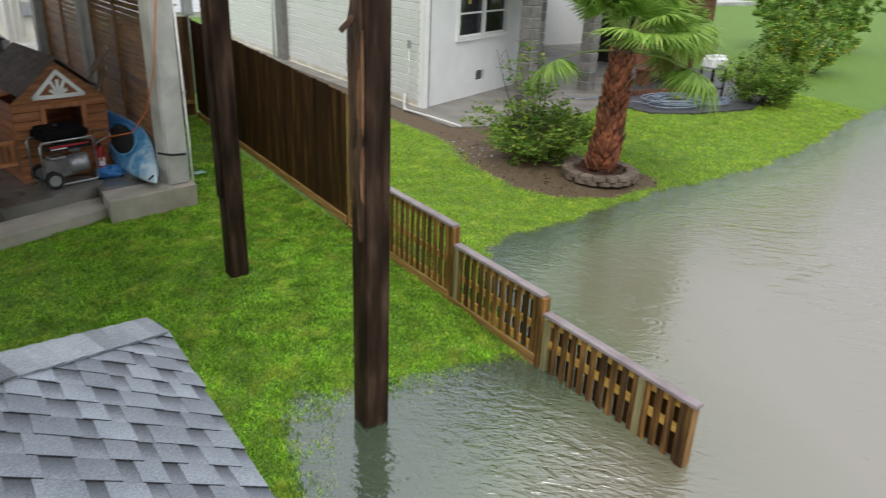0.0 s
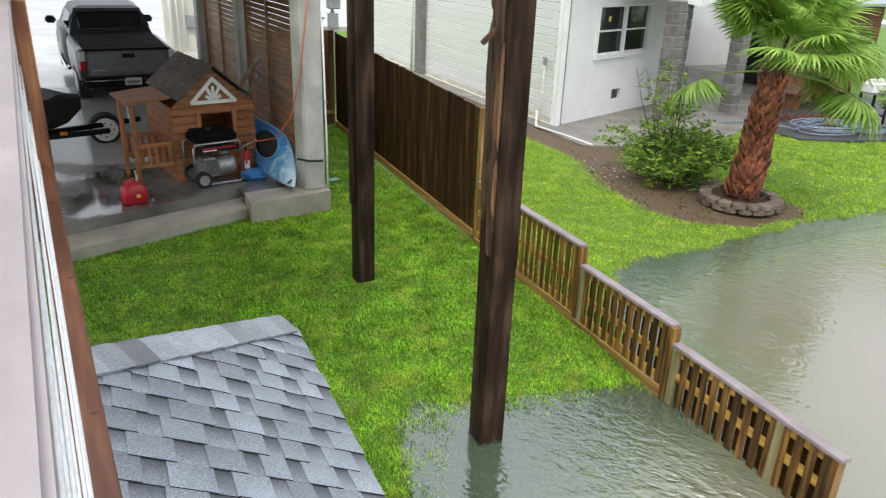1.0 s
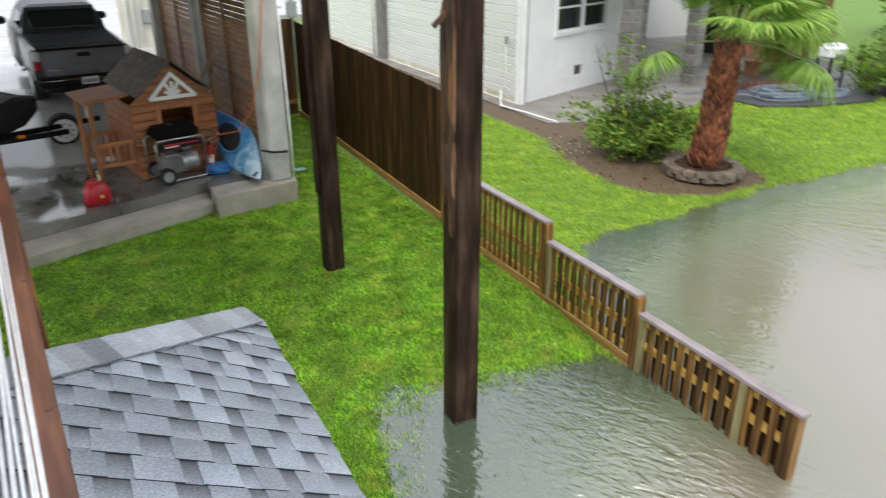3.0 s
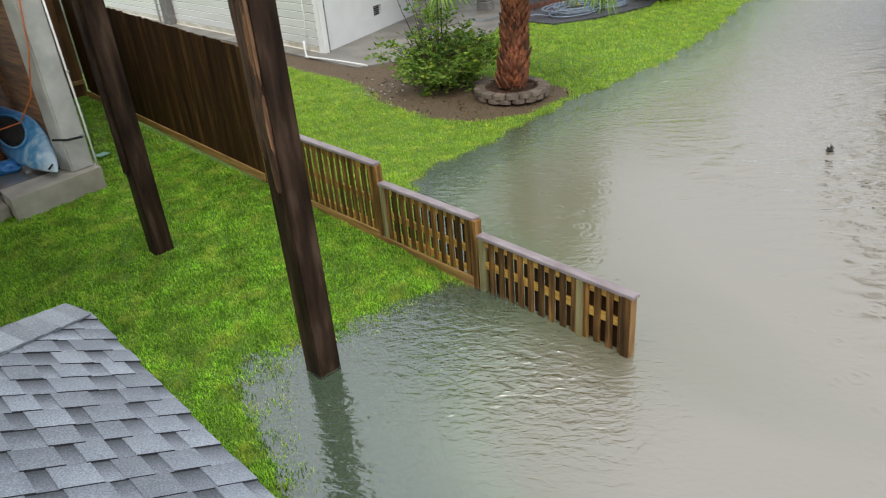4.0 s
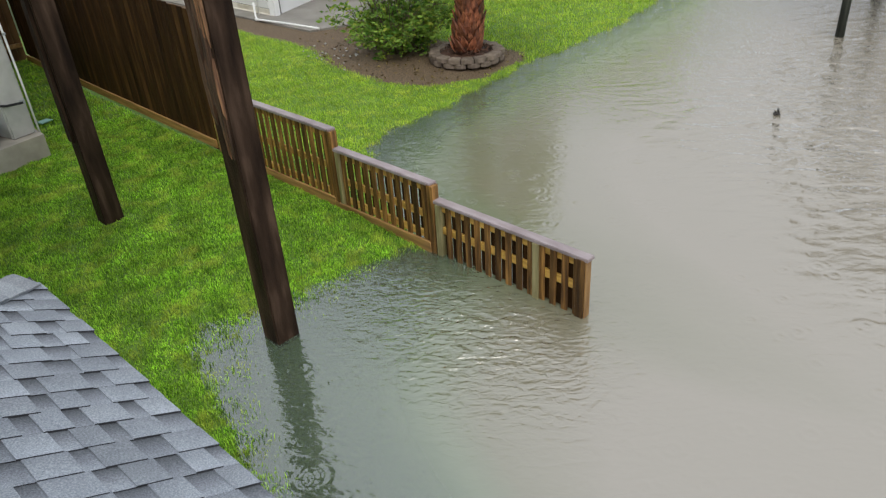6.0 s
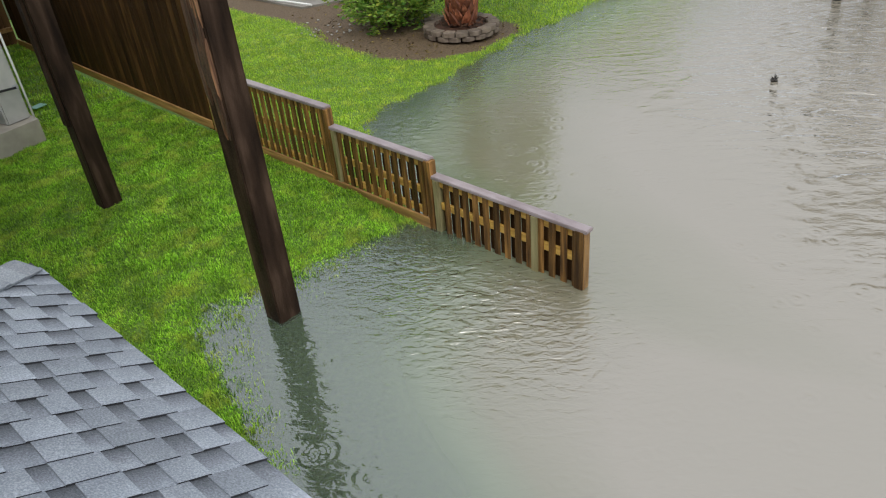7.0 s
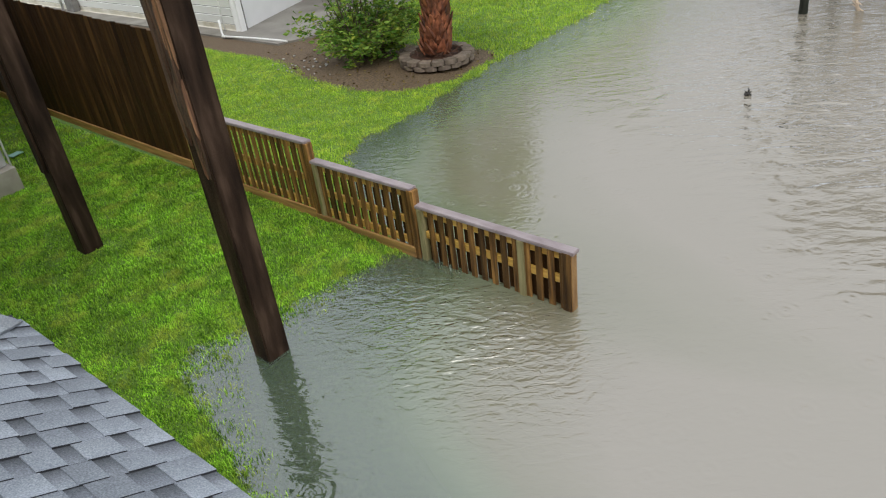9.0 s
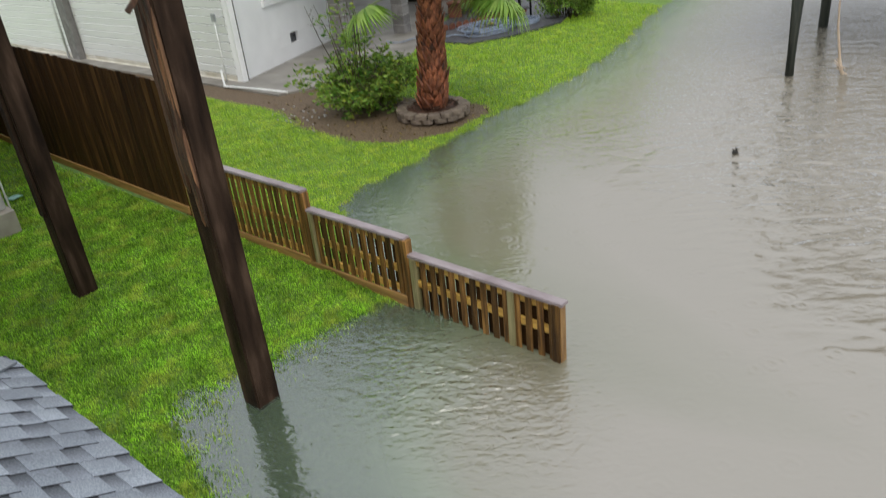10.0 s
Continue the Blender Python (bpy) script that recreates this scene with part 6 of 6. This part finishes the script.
for i in range(7):
    part("leaflet", bm_box(0.26, 0.03, 0.006, at=(0.02 * i, 0.02 * i, 0.02 + 0.03 * i), rot=(rp.uniform(-30, 30), rp.uniform(10, 50), rp.uniform(-150, -60))), M["deadwood"], dead)
snag = bmesh.new()
bmesh.ops.create_icosphere(snag, subdivisions=3, radius=0.040)
for v in snag.verts:
    k = 1 + 1.1 * noise.noise(v.co * 30)
    v.co = Vector((v.co.x * k * 1.5, v.co.y * k, v.co.z * k * 0.9))
for a_, h_ in ((0.4, 0.085), (2.2, 0.065), (3.9, 0.10), (5.1, 0.055)):
    bm_tube([(0, 0, 0), (0.03 * math.cos(a_), 0.03 * math.sin(a_), h_ * 0.6), (0.055 * math.cos(a_), 0.05 * math.sin(a_), h_)], 0.013, 5, snag, taper=0.4)
solid("snag", snag, M["debris"], "small dark snag poking out of the water", "snag", m=pose(10.20, 2.94, 0.012))
stk = thing("green_scrap", pose(2.93, 12.3, 0.14), "pale green plastic scrap on the grass", "scrap")
part("scrap", bm_box(0.26, 0.14, 0.02, 0.006, rot=(4, 5, 30)), mat("mint_plastic", (0.25, 0.5, 0.42), (0.4, 0.65, 0.55), 5, 0.4, 0.1), stk)


# ---- grass blades ----
def blades(name, x0, x1, y0, y1, per_m2, length, width, seed, label, keep, material="blade"):
    rn = np.random.RandomState(seed)
    k = int((x1 - x0) * (y1 - y0) * per_m2)
    x, y = rn.uniform(x0, x1, k), rn.uniform(y0, y1, k)
    z = land(x, y)
    tuft = np.sin(37 * x + 11 * y + 2 * np.sin(5 * y)) * np.sin(31 * y - 13 * x + 2 * np.sin(6 * x)) + 0.8 * np.sin(61 * x - 23 * y) * np.sin(53 * y + 17 * x) + 0.6 * np.sin(7.1 * x + 2.2 * y) * np.sin(6.3 * y - 3.1 * x)
    ok = (z > -0.003 - 0.026 * rn.rand(k) ** 2.6) & (rn.rand(k) < 0.72 + 0.30 * tuft) & keep(x, y) & (bare(x, y) + 0.55 * rn.rand(k) < 0.70)
    for p_ in (SLAB, NPATIO, MULCH):
        ok &= ~inside(p_, x, y)
    ok &= (x - PX) ** 2 + (y - PY) ** 2 > 0.8 ** 2
    for px_, py_ in ((2.002, 4.19), (1.975, 7.79)):
        ok &= ~((x > px_ - 0.02) & (x < px_ + 0.27) & (y > py_ - 0.02) & (y < py_ + 0.27))
    x, y, z = x[ok], y[ok], z[ok]
    k = len(x)
    a = rn.uniform(0, 2 * np.pi, k)
    patch = 0.5 + 0.5 * np.sin(1.7 * x + 0.6 * y) * np.sin(1.3 * y - 0.8 * x + 2)
    clump = np.sin(11 * x + 3 * y) * np.sin(9 * y - 5 * x + 1) + 0.7 * np.sin(23 * x - 8 * y) * np.sin(19 * y + 6 * x)
    L = length * rn.uniform(0.45, 1.25, k) * (0.7 + 0.35 * patch) * (1 + 0.35 * clump)
    lean = rn.uniform(0.25, 1.0, k)
    dx, dy = np.cos(a), np.sin(a)
    w = width * rn.uniform(0.7, 1.3, k)
    sx, sy = -dy * w / 2, dx * w / 2
    hx, hz = L * lean * 0.35, L * 0.62
    tx, tz = L * lean * 0.85, L * (1.0 - 0.38 * lean)
    co = np.empty((k, 5, 3))
    co[:, 0] = np.stack([x - sx, y - sy, z - 0.005], 1)
    co[:, 1] = np.stack([x + sx, y + sy, z - 0.005], 1)
    co[:, 2] = np.stack([x + dx * hx + sx * 0.8, y + dy * hx + sy * 0.8, z + hz], 1)
    co[:, 3] = np.stack([x + dx * hx - sx * 0.8, y + dy * hx - sy * 0.8, z + hz], 1)
    co[:, 4] = np.stack([x + dx * tx, y + dy * tx, z + tz], 1)
    b = np.arange(k)[:, None] * 5
    me = bpy.data.meshes.new(name)
    me.vertices.add(5 * k)
    me.vertices.foreach_set("co", co.reshape(-1))
    loops = (b + np.array([[0, 1, 2, 3, 3, 2, 4]])).reshape(-1)
    me.loops.add(len(loops))
    me.loops.foreach_set("vertex_index", loops)
    me.polygons.add(2 * k)
    st = (np.arange(k)[:, None] * 7 + np.array([[0, 4]])).reshape(-1)
    me.polygons.foreach_set("loop_start", st)
    me.update(calc_edges=True)
    me.validate()
    me.materials.append(M[material])
    return tagged(new(name, me), label, "grass", kind="stuff")


every = lambda x, y: np.ones(x.shape, bool)
blades("grass", 0.2, 4.1, 2.6, 11.5, 9000, 0.050, 0.0078, 51, "bright green wet lawn grass", every)
blades("grass", -4.0, 0.2, 4.5, 10.5, 5000, 0.046, 0.0075, 52, "bright green wet lawn grass", every)
blades("grass", 2.3, 4.12, 11.5, 17.2, 2600, 0.06, 0.010, 53, "bright green wet lawn grass", every)
blades("grass", 4.2, 10.0, 4.6, 16.0, 3600, 0.046, 0.0085, 54, "yellow green lawn grass of the neighbouring garden", lambda x, y: (y < 12.5) | (x < 8.6), "blade_pale")
blades("grass", 10.0, 22.0, 7.4, 14.0, 1500, 0.06, 0.012, 55, "yellow green lawn grass along the water", every, "blade_pale")
